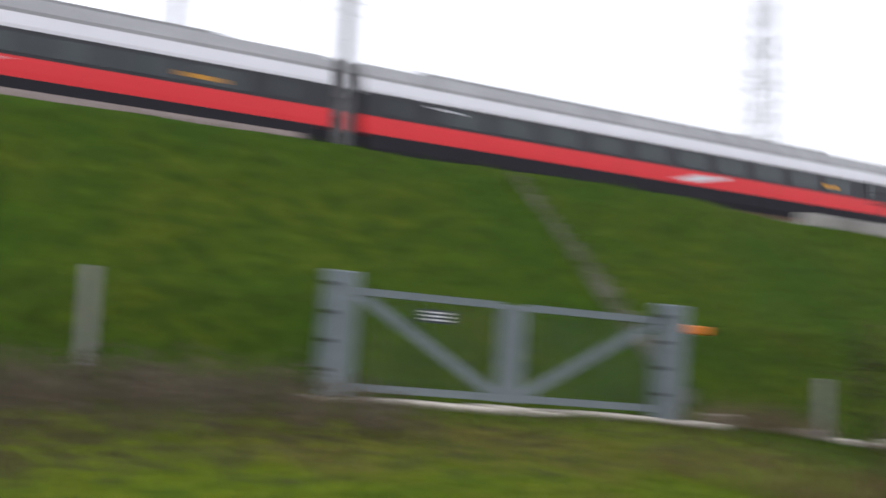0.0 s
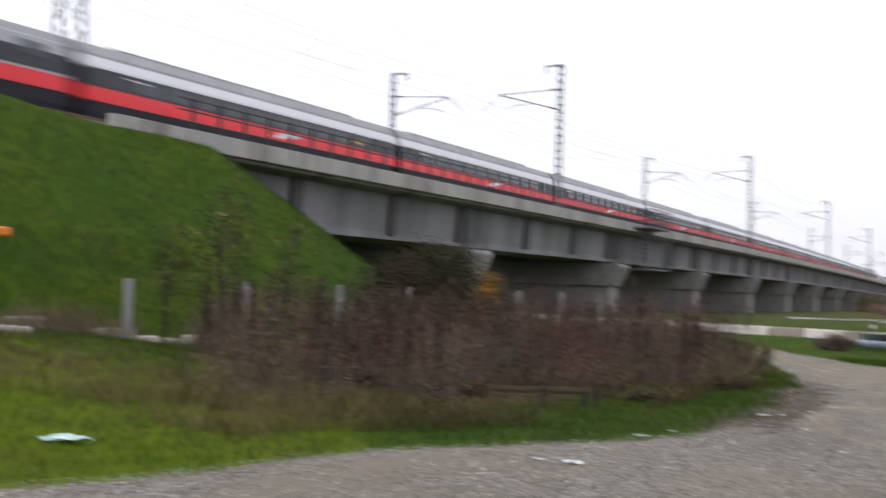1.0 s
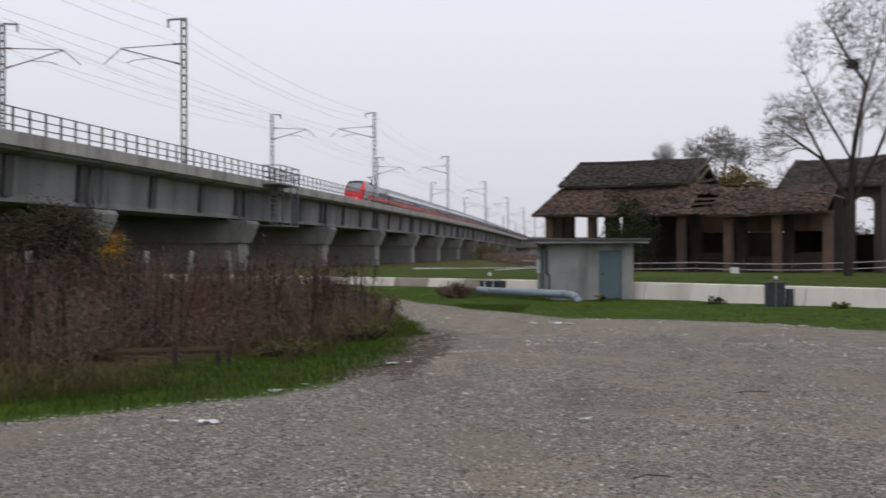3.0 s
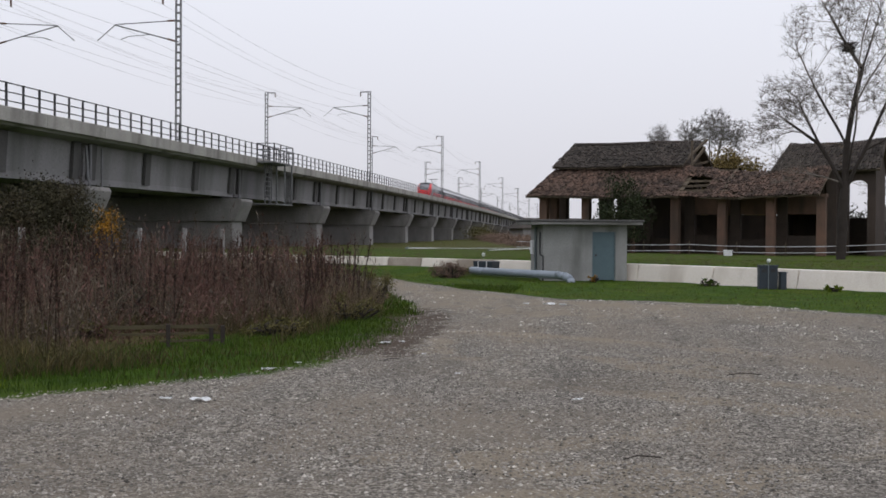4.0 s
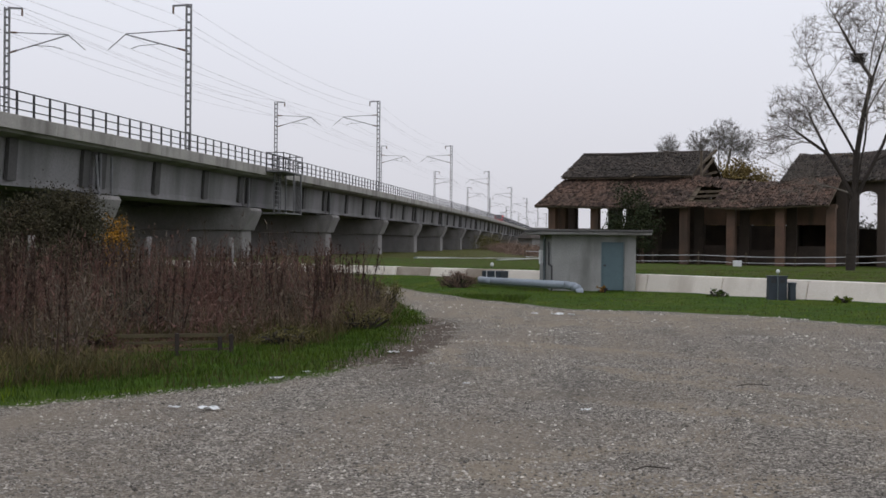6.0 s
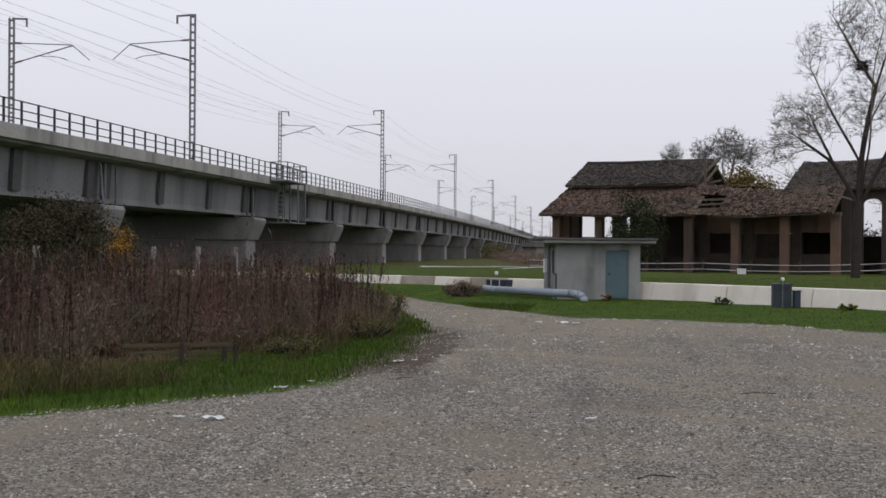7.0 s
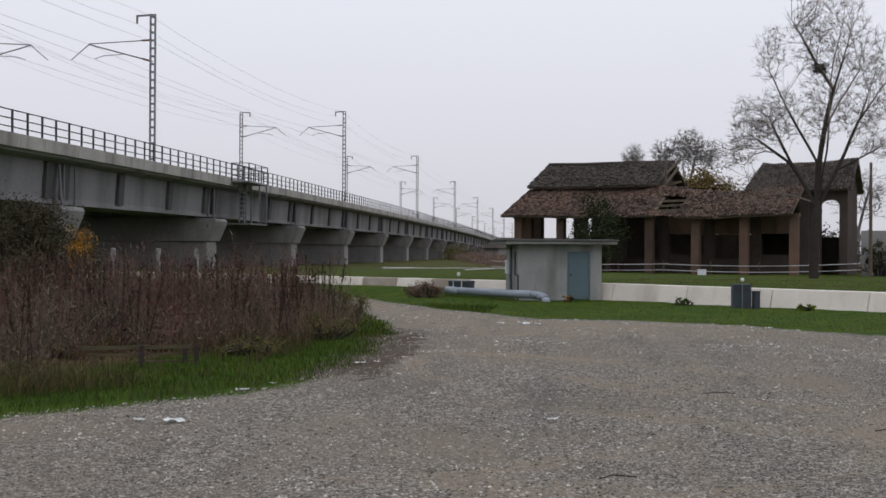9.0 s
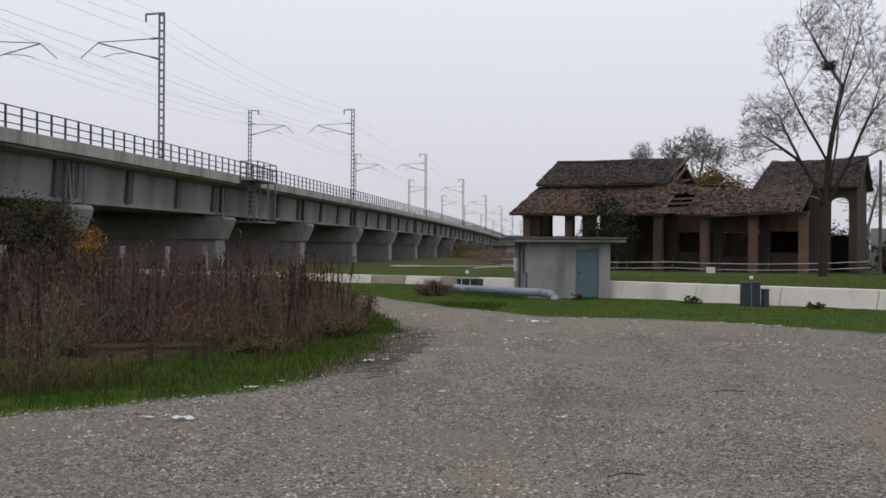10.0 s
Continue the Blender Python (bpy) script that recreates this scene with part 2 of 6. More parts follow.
BLADE = leaf_material("grass_blade", (0.029, 0.068, 0.0035), (0.052, 0.076, 0.005))
LUSHBLADE = leaf_material("young_grass_blade", (0.12, 0.165, 0.006), (0.085, 0.135, 0.006))
DRYBLADE = leaf_material("dry_grass_blade", (0.078, 0.062, 0.024), (0.054, 0.045, 0.018))
STRAWBLADE = leaf_material("straw_blade", (0.175, 0.14, 0.055), (0.115, 0.095, 0.035))
DEADSTALK = leaf_material("dead_brown_stalk", (0.066, 0.051, 0.038), (0.142, 0.114, 0.086))
TANSTALK = leaf_material("dry_tan_stem", (0.17, 0.13, 0.08), (0.11, 0.082, 0.052))
REDSTALK = leaf_material("red_brown_stalk", (0.092, 0.046, 0.037), (0.128, 0.074, 0.060))
DOCKSTALK = leaf_material("dark_dock_seed", (0.040, 0.024, 0.018), (0.062, 0.038, 0.028))
OLIVESCRUB = leaf_material("olive_scrub_leaf", (0.085, 0.085, 0.022), (0.12, 0.098, 0.04))
RUSTTWIG = leaf_material("rusty_dry_twig", (0.20, 0.135, 0.105), (0.14, 0.095, 0.075))
EVERGREEN = leaf_material("dark_evergreen_leaf", (0.022, 0.034, 0.014), (0.04, 0.045, 0.02))
SCRUBLEAF = leaf_material("dark_olive_brown_leaf", (0.034, 0.034, 0.016), (0.058, 0.047, 0.027))
DEADLEAF = leaf_material("withered_brown_leaf", (0.078, 0.054, 0.040), (0.135, 0.10, 0.073))
MOSSDRAIN = material("mossy_drain_concrete", (0.19, 0.185, 0.15), (0.06, 0.085, 0.02), 0.95, scale=1.6, fine=18, spread=0.3, dirt=(0.05, 0.07, 0.015), dirt_scale=1.1)
YELLOWLEAF = leaf_material("yellow_autumn_leaf", (0.33, 0.165, 0.018), (0.20, 0.11, 0.022))
OLIVELEAF = leaf_material("olive_autumn_leaf", (0.185, 0.135, 0.045), (0.14, 0.105, 0.04))
FARLEAF = leaf_material("far_grey_brown_foliage", (0.16, 0.155, 0.14), (0.12, 0.12, 0.11))


# ---------------------------------------------------------------- mesh building
class Geo:
    def __init__(self):
        self.v, self.f = [], []

    def face(self, pts):
        i = len(self.v)
        self.v += [tuple(p) for p in pts]
        self.f.append(tuple(range(i, i + len(pts))))
        return self

    def hexa(self, p):
        """Eight corners: the lower four counterclockwise, then the upper four."""
        i = len(self.v)
        self.v += [tuple(q) for q in p]
        self.f += [tuple(i + k for k in q) for q in ((3, 2, 1, 0), (4, 5, 6, 7), (0, 1, 5, 4), (1, 2, 6, 5), (2, 3, 7, 6), (3, 0, 4, 7))]
        return self

    def box(self, x0, x1, y0, y1, z0, z1):
        return self.hexa([(x0, y0, z0), (x1, y0, z0), (x1, y1, z0), (x0, y1, z0), (x0, y0, z1), (x1, y0, z1), (x1, y1, z1), (x0, y1, z1)])

    def bar(self, a, b, w, h=None):
        """A square bar from a to b."""
        a, b, h = Vector(a), Vector(b), h or w
        d = (b - a).normalized()
        s = d.cross(Vector((0, 0, 1)))
        s = (s if s.length > 1e-4 else Vector((1, 0, 0))).normalized()
        u = s.cross(d)
        s, u = s * w / 2, u * h / 2
        return self.hexa([a - s - u, a + s - u, a + s + u, a - s + u, b - s - u, b + s - u, b + s + u, b - s + u])

    def tube(self, a, b, r0, r1=None, n=8, caps=True):
        a, b = Vector(a), Vector(b)
        r1 = r0 if r1 is None else r1
        d = (b - a).normalized()
        s = d.cross(Vector((0, 0, 1)))
        s = (s if s.length > 1e-3 else Vector((1, 0, 0))).normalized()
        u = s.cross(d)
        i = len(self.v)
        for p, r in ((a, r0), (b, r1)):
            for k in range(n):
                w = 2 * math.pi * k / n
                self.v.append(tuple(p + (s * math.cos(w) + u * math.sin(w)) * r))
        for k in range(n):
            j = (k + 1) % n
            self.f.append((i + k, i + n + k, i + n + j, i + j))
        if caps:
            self.f += [tuple(range(i, i + n)), tuple(range(i + 2 * n - 1, i + n - 1, -1))]
        return self

    def prism(self, outline, y0, y1):
        """An outline in x and z, drawn along y."""
        i, n = len(self.v), len(outline)
        self.v += [(x, y0, z) for x, z in outline] + [(x, y1, z) for x, z in outline]
        self.f += [tuple(range(i, i + n)), tuple(range(i + 2 * n - 1, i + n - 1, -1))]
        self.f += [(i + (k + 1) % n, i + k, i + n + k, i + n + (k + 1) % n) for k in range(n)]
        return self

    def path(self, pts, r, n=6):
        for a, b in zip(pts, pts[1:]):
            self.tube(a, b, r, r, n)
        return self

    def data(self, name, mat, smooth=False):
        me = bpy.data.meshes.new(name)
        me.from_pydata(self.v, [], self.f)
        me.materials.append(mat)
        if smooth:
            me.polygons.foreach_set("use_smooth", [True] * len(me.polygons))
        bm = bmesh.new()
        bm.from_mesh(me)
        bmesh.ops.recalc_face_normals(bm, faces=bm.faces)
        bm.to_mesh(me)
        bm.free()
        return me


def part(name, geo, mat, parent=None, label="", bevel=0.0, smooth=False, at=None):
    me = geo if isinstance(geo, bpy.types.Mesh) else geo.data(name, mat, smooth)
    ob = new(name, me)
    if parent is not None:
        ob.parent = parent
    if at is not None:
        ob.matrix_basis = at
    if bevel:
        mod = ob.modifiers.new("bevel", "BEVEL")
        mod.width, mod.segments, mod.limit_method = bevel, 2, "ANGLE"
    return tagged(ob, label)


def thing(name, label, category, at=None, group="", kind=""):
    ob = new(name)
    ob.empty_display_size = 0.2
    if at is not None:
        ob.matrix_basis = at
    return tagged(ob, label, category, group, kind)


def bulk(name, verts, faces, mat):
    """A large mesh from arrays."""
    me = bpy.data.meshes.new(name)
    me.from_pydata(verts, [], faces)
    me.materials.append(mat)
    return new(name, me)


def smooth_step(a, b, x):
    t = min(1.0, max(0.0, (x - a) / (b - a)))
    return t * t * (3 - 2 * t)


# ---------------------------------------------------------------- plan of the ground
LOT = [(-60, -60), (-16, -12), (-9.0, 3), (-7.15, 7.1), (-6.35, 9.1), (-5.85, 10.9), (-5.2, 11.8), (-4.15, 12.85), (-3.42, 14.1), (-3.15, 16), (-3.1, 19.6), (-3.7, 25),
       (-4.6, 30), (-7.1, 39), (-10.4, 49), (-16, 62), (-19, 61), (-13, 54), (-9.3, 50), (-4.5, 40), (-0.6, 33.3), (1.2, 32.6), (3.8, 31.2), (6.3, 26.4), (9, 23), (20, 17), (60, 5), (60, -60)]
WALL_LINE = [(-30, 69), (-11.6, 57.8), (-4.5, 53.2), (1.6, 48.5), (9.5, 40.5), (16, 33.5), (30, 18)]


def wall_side(x, y):
    """How far a place lies behind the canal wall's line."""
    for (xa, ya), (xb, yb) in zip(WALL_LINE, WALL_LINE[1:]):
        if x <= xb or xb == WALL_LINE[-1][0]:
            k = (x - xa) / (xb - xa)
            return (y - (ya + k * (yb - ya))) * 0.78
    return 0


def deck_z(y):
    """The track's level over a gentle summit."""
    return 6.68 - 2.4e-5 * (y - 130) ** 2


def height(x, y):
    d = math.hypot(x, y)
    z = -0.25 * smooth_step(16, 42, y)
    w = wall_side(x, y)
    z += (0.35 - z) * smooth_step(0.25, 0.9, w) if w > 0 else 0
    if -6 < w <= 0 and y < 75:
        z += 0.27 * smooth_step(-1.0, -6.0, x) * smooth_step(-4.0, -0.8, w)
    z += -0.25 * smooth_step(15, 40, w)
    ridge = 0.92 - 0.12 * smooth_step(8, 15, y) - 0.45 * smooth_step(15, 20, y) - 0.2 * smooth_step(20, 30, y) - 0.2 * smooth_step(30, 46, y)
    z += ridge * smooth_step(-7.5, -15.5, x) * (1 - smooth_step(46, 60, y))
    # railway embankment with a rounded end at the abutment
    side = max(0.0, x + 23.75) / 6.2
    far = max(0.0, -37.0 - x) / 9.0
    end = max(0.0, y - 32.9) / 16.2
    e = (max(side, far) ** 1.15 + end ** 1.15) ** (1 / 1.15)
    if e < 1.3:
        z = max(z, deck_z(min(y, 32.9)) - 0.02 - 0.30 * smooth_step(22, 29, y) - 5.3 * e)
    if d < 200:
        z += 0.05 * noise.noise((x * 0.35, y * 0.35, 0)) * smooth_step(6, 12, d) + 0.02 * noise.noise((x * 1.3, y * 1.3, 4))
        if z > 0.3:
            z += 0.06 * noise.noise((x * 0.5, y * 0.5, 9))
    return z


def inside(poly, x, y):
    c = False
    for (xa, ya), (xb, yb) in zip(poly, poly[1:] + poly[:1]):
        if (ya > y) != (yb > y) and x < (xb - xa) * (y - ya) / (yb - ya) + xa:
            c = not c
    return c


def edge_distance(poly, x, y):
    best = 1e9
    for (xa, ya), (xb, yb) in zip(poly, poly[1:] + poly[:1]):
        dx, dy = xb - xa, yb - ya
        k = min(1, max(0, ((x - xa) * dx + (y - ya) * dy) / (dx * dx + dy * dy)))
        best = min(best, math.hypot(x - xa - k * dx, y - ya - k * dy))
    return best


def lot_depth(x, y):
    """Metres inside the gravel lot (positive) or outside it (negative)."""
    d = edge_distance(LOT, x, y)
    return d if inside(LOT, x, y) else -d


def weediness(x, y):
    """The thicket of dead stalks between the grass verge and the fence."""
    if not (-17.5 < x < -2.5 and 12.5 < y < 50):
        return 0.0
    d = -lot_depth(x, y)
    front = 0.9 + 2.7 * smooth_step(24, 15, y) + 0.5 * noise.noise((x * 0.6, y * 0.6, 2))
    left = smooth_step(-0.4, 1.4, y + 1.33 * x + 0.6 * noise.noise((x * 0.7, y * 0.7, 5))) if x < -7 else 1.0
    if y > 28 and x > -4.2 - (y - 28) * 0.31:
        return 0.0
    return smooth_step(front - 0.3, front + 0.6, d) * left


def lushness(x, y):
    """Yellow-green young grass on the near bank below the gate."""
    return 0.8 * smooth_step(15.5, 12.0, y + 0.25 * (x + 8)) * smooth_step(-16.5, -13, x) * smooth_step(0.48, 0.58, -x / max(y, 1))


def rutting(x, y):
    """Earthy wheel tracks that swing across the lot."""
    best = 0.0
    for cx, cy, r, wide in ((-3.4, 13.4, 5.1, 0.4), (-3.4, 13.4, 6.7, 0.4), (7.0, 20.0, 8.2, 0.4), (7.0, 20.0, 9.8, 0.4)):
        d = abs(math.hypot(x - cx, y - cy) - r) + 0.25 * noise.noise((x * 0.8, y * 0.8, r))
        fade = 0.62 + 0.7 * noise.noise((x * 0.3, y * 0.3, 40 + r))
        best = max(best, fade * smooth_step(wide * 1.6, wide * 0.4, d))
    best = max(best, smooth_step(1.3, 0.5, math.hypot((x + 0.3) / 1.1, (y - 8.55) / 0.5)), 0.72 * smooth_step(19, 27, y))
    return best * smooth_step(0.2, 0.9, lot_depth(x, y)) if x < 8 and 7 < y < 60 else 0.0


def build_ground():
    def axis(lo, hi, step, out, grow=1.22):
        vals = list(np.arange(lo, hi + 1e-6, step))
        s, a = step, lo
        left = []
        while a > -out:
            s *= grow
            a -= s
            left.append(a)
        s, a = step, vals[-1]
        while a < out:
            s *= grow
            a += s
            vals.append(a)
        return left[::-1] + vals

    xs, ys = axis(-26, 14, 0.25, 3500), axis(4, 56, 0.25, 3500)
    verts, gravel, dry, earth, lush, worn = [], [], [], [], [], []
    for y in ys:
        for x in xs:
            verts.append((x, y, height(x, y)))
            near = -70 < x < 70 and -70 < y < 75
            g = lot_depth(x, y) if near else -9
            lush.append(lushness(x, y) if near else 0)
            worn.append(0.75 * rutting(x, y) if near else 0)
            gravel.append(min(1, max(0, 0.5 + g / 0.9)))
            dry.append(max(weediness(x, y), 0.5 * smooth_step(-9.0, -12, x) * smooth_step(22, 14, y) * (1 if x > -17.5 else 0), 0.46 if wall_side(x, y) > 3 else 0) if near else 0.44 + 0.12 * smooth_step(80, 110, y))
            earth.append(0.72 * smooth_step(1.2, 0.2, abs(g - 0.05)) * smooth_step(14.0, 16.5, y) * smooth_step(31, 24, y) * (1 if x < -1 else 0.2) if near else 0)
    n = len(xs)
    faces = [(j * n + i, j * n + i + 1, (j + 1) * n + i + 1, (j + 1) * n + i) for j in range(len(ys) - 1) for i in range(n - 1)]
    ob = bulk("ground", verts, faces, GROUND)
    for name, values in (("gravel", gravel), ("dry", dry), ("earth", earth), ("lush", lush), ("worn", worn)):
        ob.data.attributes.new(name, "FLOAT", "POINT").data.foreach_set("value", values)
    ob.data.polygons.foreach_set("use_smooth", [True] * len(faces))
    tagged(ob, "gravel lot with grass verges and a grassy railway embankment", "ground", kind="structure")


build_ground()


# ---------------------------------------------------------------- viaduct
NEAR_X, FAR_X = -23.85, -36.5
PIERS = [56.8 + 25.0 * k for k in range(0, 27)]
STARTS = [31.8] + PIERS


def build_viaduct():
    prev = None
    for k, (ya, yb) in enumerate(zip(STARTS, STARTS[1:])):
        za, zb = deck_z(ya), deck_z(yb)
        tilt = math.degrees(math.atan2(zb - za, yb - ya))
        L = yb - ya
        at = pose(0, ya, za, tilt, 0, 0)
        span = thing("viaduct_span", "grey concrete railway viaduct span on box girders", "viaduct span", at, "spans of the viaduct", "structure")
        slab = Geo().prism([(NEAR_X - 0.04, -0.12), (FAR_X + 0.04, -0.12), (FAR_X + 0.3, -0.62), (-35.2, -0.72), (-25.15, -0.72), (NEAR_X - 0.3, -0.62)], 0.02, L - 0.02)
        part("deck_slab", slab, CONCRETE, span)
        for x0, x1 in ((NEAR_X - 0.3, NEAR_X), (FAR_X, FAR_X + 0.3)):
            q = max(2, round(L / 6.25))
            for j in range(q):
                a, b = L * j / q + 0.015, L * (j + 1) / q - 0.015
                part("edge_beam", Geo().prism([(x0, -0.5), (x1, -0.5), (x1 + 0.03, 0.1), (x0 - 0.03, 0.1)], a, b), EDGE, span, "stained precast edge beam", bevel=0.02)
        for xa, xb in ((-25.0, -28.6), (-31.7, -35.3)):
            web = Geo().prism([(xa, -0.72), (xa - 0.12, -2.4), (xa - 0.05, -2.72), (xb + 0.05, -2.72), (xb + 0.12, -2.4), (xb, -0.72)], 0.25, L - 0.25)
            part("girder", web, GIRDER, span, "grey prestressed concrete girder")
        for y in (0.95, 8.4, 16.7, L - 0.95):
            if y > L:
                continue
            part("rib", Geo().prism([(-24.97, -0.73), (-24.8, -0.73), (-24.92, -2.5), (-25.09, -2.5)], y - 0.38, y + 0.38), RIBDARK, span, "dark concrete stiffening rib")
        part("ballast_bed", Geo().prism([(-25.6, -0.115), (-26.0, 0.14), (-34.4, 0.14), (-34.8, -0.115)], 0, L), BALLAST, span, "brown track ballast")
        for c in (-27.75, -32.65):
            for s in (-0.75, 0.75):
                part("rail", Geo().box(c + s - 0.035, c + s + 0.035, 0, L, 0.14, 0.45), RAIL, span)
        part("drain_pipe", Geo().path([(-24.75, 0.35, -0.75), (-24.75, 0.35, -2.5), (-24.85, 0.35, -3.3)], 0.08), MASTSTEEL, span)


def build_pier(y):
    z = deck_z(y)
    p = thing("viaduct_pier", "grey concrete wall pier with a flared cap under the viaduct", "bridge pier", pose(0, y, 0), "piers of the viaduct", "structure")
    cap = Geo()
    top, mid, low = z - 2.85, z - 3.35, z - 4.4
    o = [(-24.16, top), (-24.05, top - 0.2), (-24.14, mid), (-24.6, low), (-35.3, low), (-35.8, mid), (-35.88, top - 0.2), (-35.8, top)]
    cap.prism(o, -1.35, 1.35)
    part("pier_cap", cap, PIER, p, "flared pier cap", bevel=0.04)
    part("shaft", Geo().box(-35.1, -24.75, -1.1, 1.1, -0.9, low), PIER, p, "stained pier wall", bevel=0.08)
    for x in (-26.0, -27.8, -32.5, -34.4):
        part("bearing", Geo().box(x - 0.3, x + 0.3, -0.9, 0.9, top, z - 2.72), GIRDER, p)
    if y < 70:
        part("bracket_pipe", Geo().path([(-24.6, -0.5, z - 0.9), (-24.5, -0.5, z - 2.4), (-24.4, -0.5, z - 2.8)], 0.07), MASTSTEEL, p)
        part("bracket_pipe", Geo().path([(-24.6, 1.4, z - 0.9), (-24.6, 1.4, z - 2.9), (-24.6, 0.9, z - 3.0)], 0.07), MASTSTEEL, p)


def build_abutment():
    a = thing("viaduct_abutment", "pale concrete abutment set into the grassy embankment", "abutment", pose(0, 0, 0), kind="structure")
    part("abutment_wall", Geo().box(-36.2, -24.05, 29.5, 34.9, 0.5, 5.70), CONCRETE, a, bevel=0.05)
    part("edge_beam", Geo().prism([(-24.15, 5.94), (-23.85, 5.94), (-23.82, 6.54), (-24.18, 6.54)], 28.3, 31.78), EDGE, a, "stained precast edge beam", bevel=0.02)
    part("bearing_shelf", Geo().box(-36.2, -24.3, 34.92, 35.6, 0.5, 3.8), CONCRETE, a)
    t = thing("embankment_track", "brown ballasted railway track on the embankment", "railway track", pose(0, 0, 0), kind="structure")
    ends = [-170, -120, -80, -40, -10, 12, 31.8]
    for ya, yb in zip(ends, ends[1:]):
        za, zb = deck_z(ya), deck_z(yb)
        at = pose(0, ya, za, math.degrees(math.atan2(zb - za, yb - ya)), 0, 0)
        L = yb - ya
        part("ballast_bed", Geo().prism([(-24.7, -0.4), (-25.9, 0.14), (-34.6, 0.14), (-35.8, -0.4)], 0, L), BALLAST, t, at=at)
        if yb < 30:
            part("ballast_shoulder", Geo().prism([(-23.95, -0.25), (-24.4, 0.24), (-25.5, 0.26), (-25.9, -0.25)], 0, L), BALLAST, t, at=at)
        for c in (-27.75, -32.65):
            for s in (-0.75, 0.75):
                part("rail", Geo().box(c + s - 0.035, c + s + 0.035, 0, L, 0.14, 0.45), RAIL, t, at=at)


def build_railing(ya, yb, x, detailed):
    """One length of the deck's handrail."""
    za, zb = deck_z(ya) + 0.1, deck_z(yb) + 0.1
    L = yb - ya
    r = thing("handrail", "dark steel three-bar handrail on the viaduct edge", "railing", pose(x, ya, za, math.degrees(math.atan2(zb - za, L)), 0, 0), "handrails of the viaduct")
    n = round(L / 1.47)
    if detailed:
        me = Geo().box(-0.035, 0.035, -0.05, 0.05, 0, 1.02).data("post", DARKSTEEL)
        for k in range(n):
            part("post", me, None, r, at=pose(0, (k + 0.5) * L / n, 0))
        for h in (0.99, 0.62, 0.26):
            part("handrail_bar", Geo().tube((0, 0, h), (0, L, h), 0.028, n=6), DARKSTEEL, r)
    else:
        g = Geo()
        for k in range(n):
            g.box(-0.035, 0.035, (k + 0.5) * L / n - 0.05, (k + 0.5) * L / n + 0.05, 0, 1.02)
        tagged(part("posts_far", g, DARKSTEEL, r), kind="stuff")
        for h in (0.99, 0.62, 0.26):
            part("handrail_bar", Geo().bar((0, 0, h), (0, L, h), 0.05), DARKSTEEL, r)


def build_mast(y, top, near, detailed=True):
    """Catenary mast: two channels with battens, head bracket, cantilever arm with stay and insulators."""
    x = -24.35 if near else -35.6
    s = -1 if near else 1
    z0 = deck_z(y) - 0.1
    h = top - z0
    m = thing("catenary_mast", "grey steel lattice catenary mast with a cantilever arm", "catenary mast", pose(x, y, z0), "catenary masts along the track")
    for q in (-1, 1):
        part("upright", Geo().box(q * 0.14 - 0.04, q * 0.14 + 0.04, -0.07, 0.07, -0.3, h), MASTSTEEL, m)
    n = int(h / 0.46)
    me = Geo().box(-0.11, 0.11, -0.075, 0.075, -0.05, 0.05).data("batten", MASTSTEEL)
    for k in range(n):
        part("batten", me, None, m, at=pose(0, 0, 0.4 + k * 0.46))
    part("base_plate", Geo().box(-0.28, 0.28, -0.2, 0.2, -0.35, 0.1), MASTSTEEL, m)
    part("head_bracket", Geo().bar((0.05, 0, h - 0.05), (s * 1.0, 0, h - 0.1), 0.1), MASTSTEEL, m)
    part("feeder_insulator", Geo().tube((s * 0.95, 0, h - 0.12), (s * 0.95, 0, h - 0.55), 0.06), INSULATOR, m)
    tip_x, tip_z = s * 3.85, h - 1.72
    hi, lo = h - 1.5, h - 2.76
    arm = part("cantilever_arm", Geo().tube((0, 0, lo), (tip_x, 0, tip_z), 0.038), MASTSTEEL, m)
    part("stay_tube", Geo().tube((0, 0, hi), (tip_x, 0, tip_z + 0.03), 0.03), MASTSTEEL, m)
    part("steady_arm", Geo().path([(s * 1.7, 0, lo + 0.46), (s * 3.0, 0, lo + 0.36), (s * 3.5, 0, lo + 0.2)], 0.022).path([(tip_x, 0, tip_z), (s * 4.9, 0, h - 2.6)], 0.028), MASTSTEEL, m)
    part("stay_insulator", Geo().tube((s * 0.15, 0, hi), (s * 0.65, 0, hi - 0.03), 0.06), INSULATOR, m)
    part("arm_insulator", Geo().tube((s * 0.15, 0, lo + 0.04), (s * 0.65, 0, lo + 0.18), 0.06), INSULATOR, m)


MASTS = [(13.0, 15.0), (68.6, 15.32), (128.1, 16.5), (189.4, 16.55), (250.0, 16.0), (310.0, 15.4), (370.0, 14.8), (430.0, 14.0), (490, 13.0), (550, 12.0), (610, 10.6)]


def sagging(a, b, sag, n=10):
    a, b = Vector(a), Vector(b)
    return [a.lerp(b, k / n) - Vector((0, 0, 4 * sag * (k / n) * (1 - k / n))) for k in range(n + 1)]


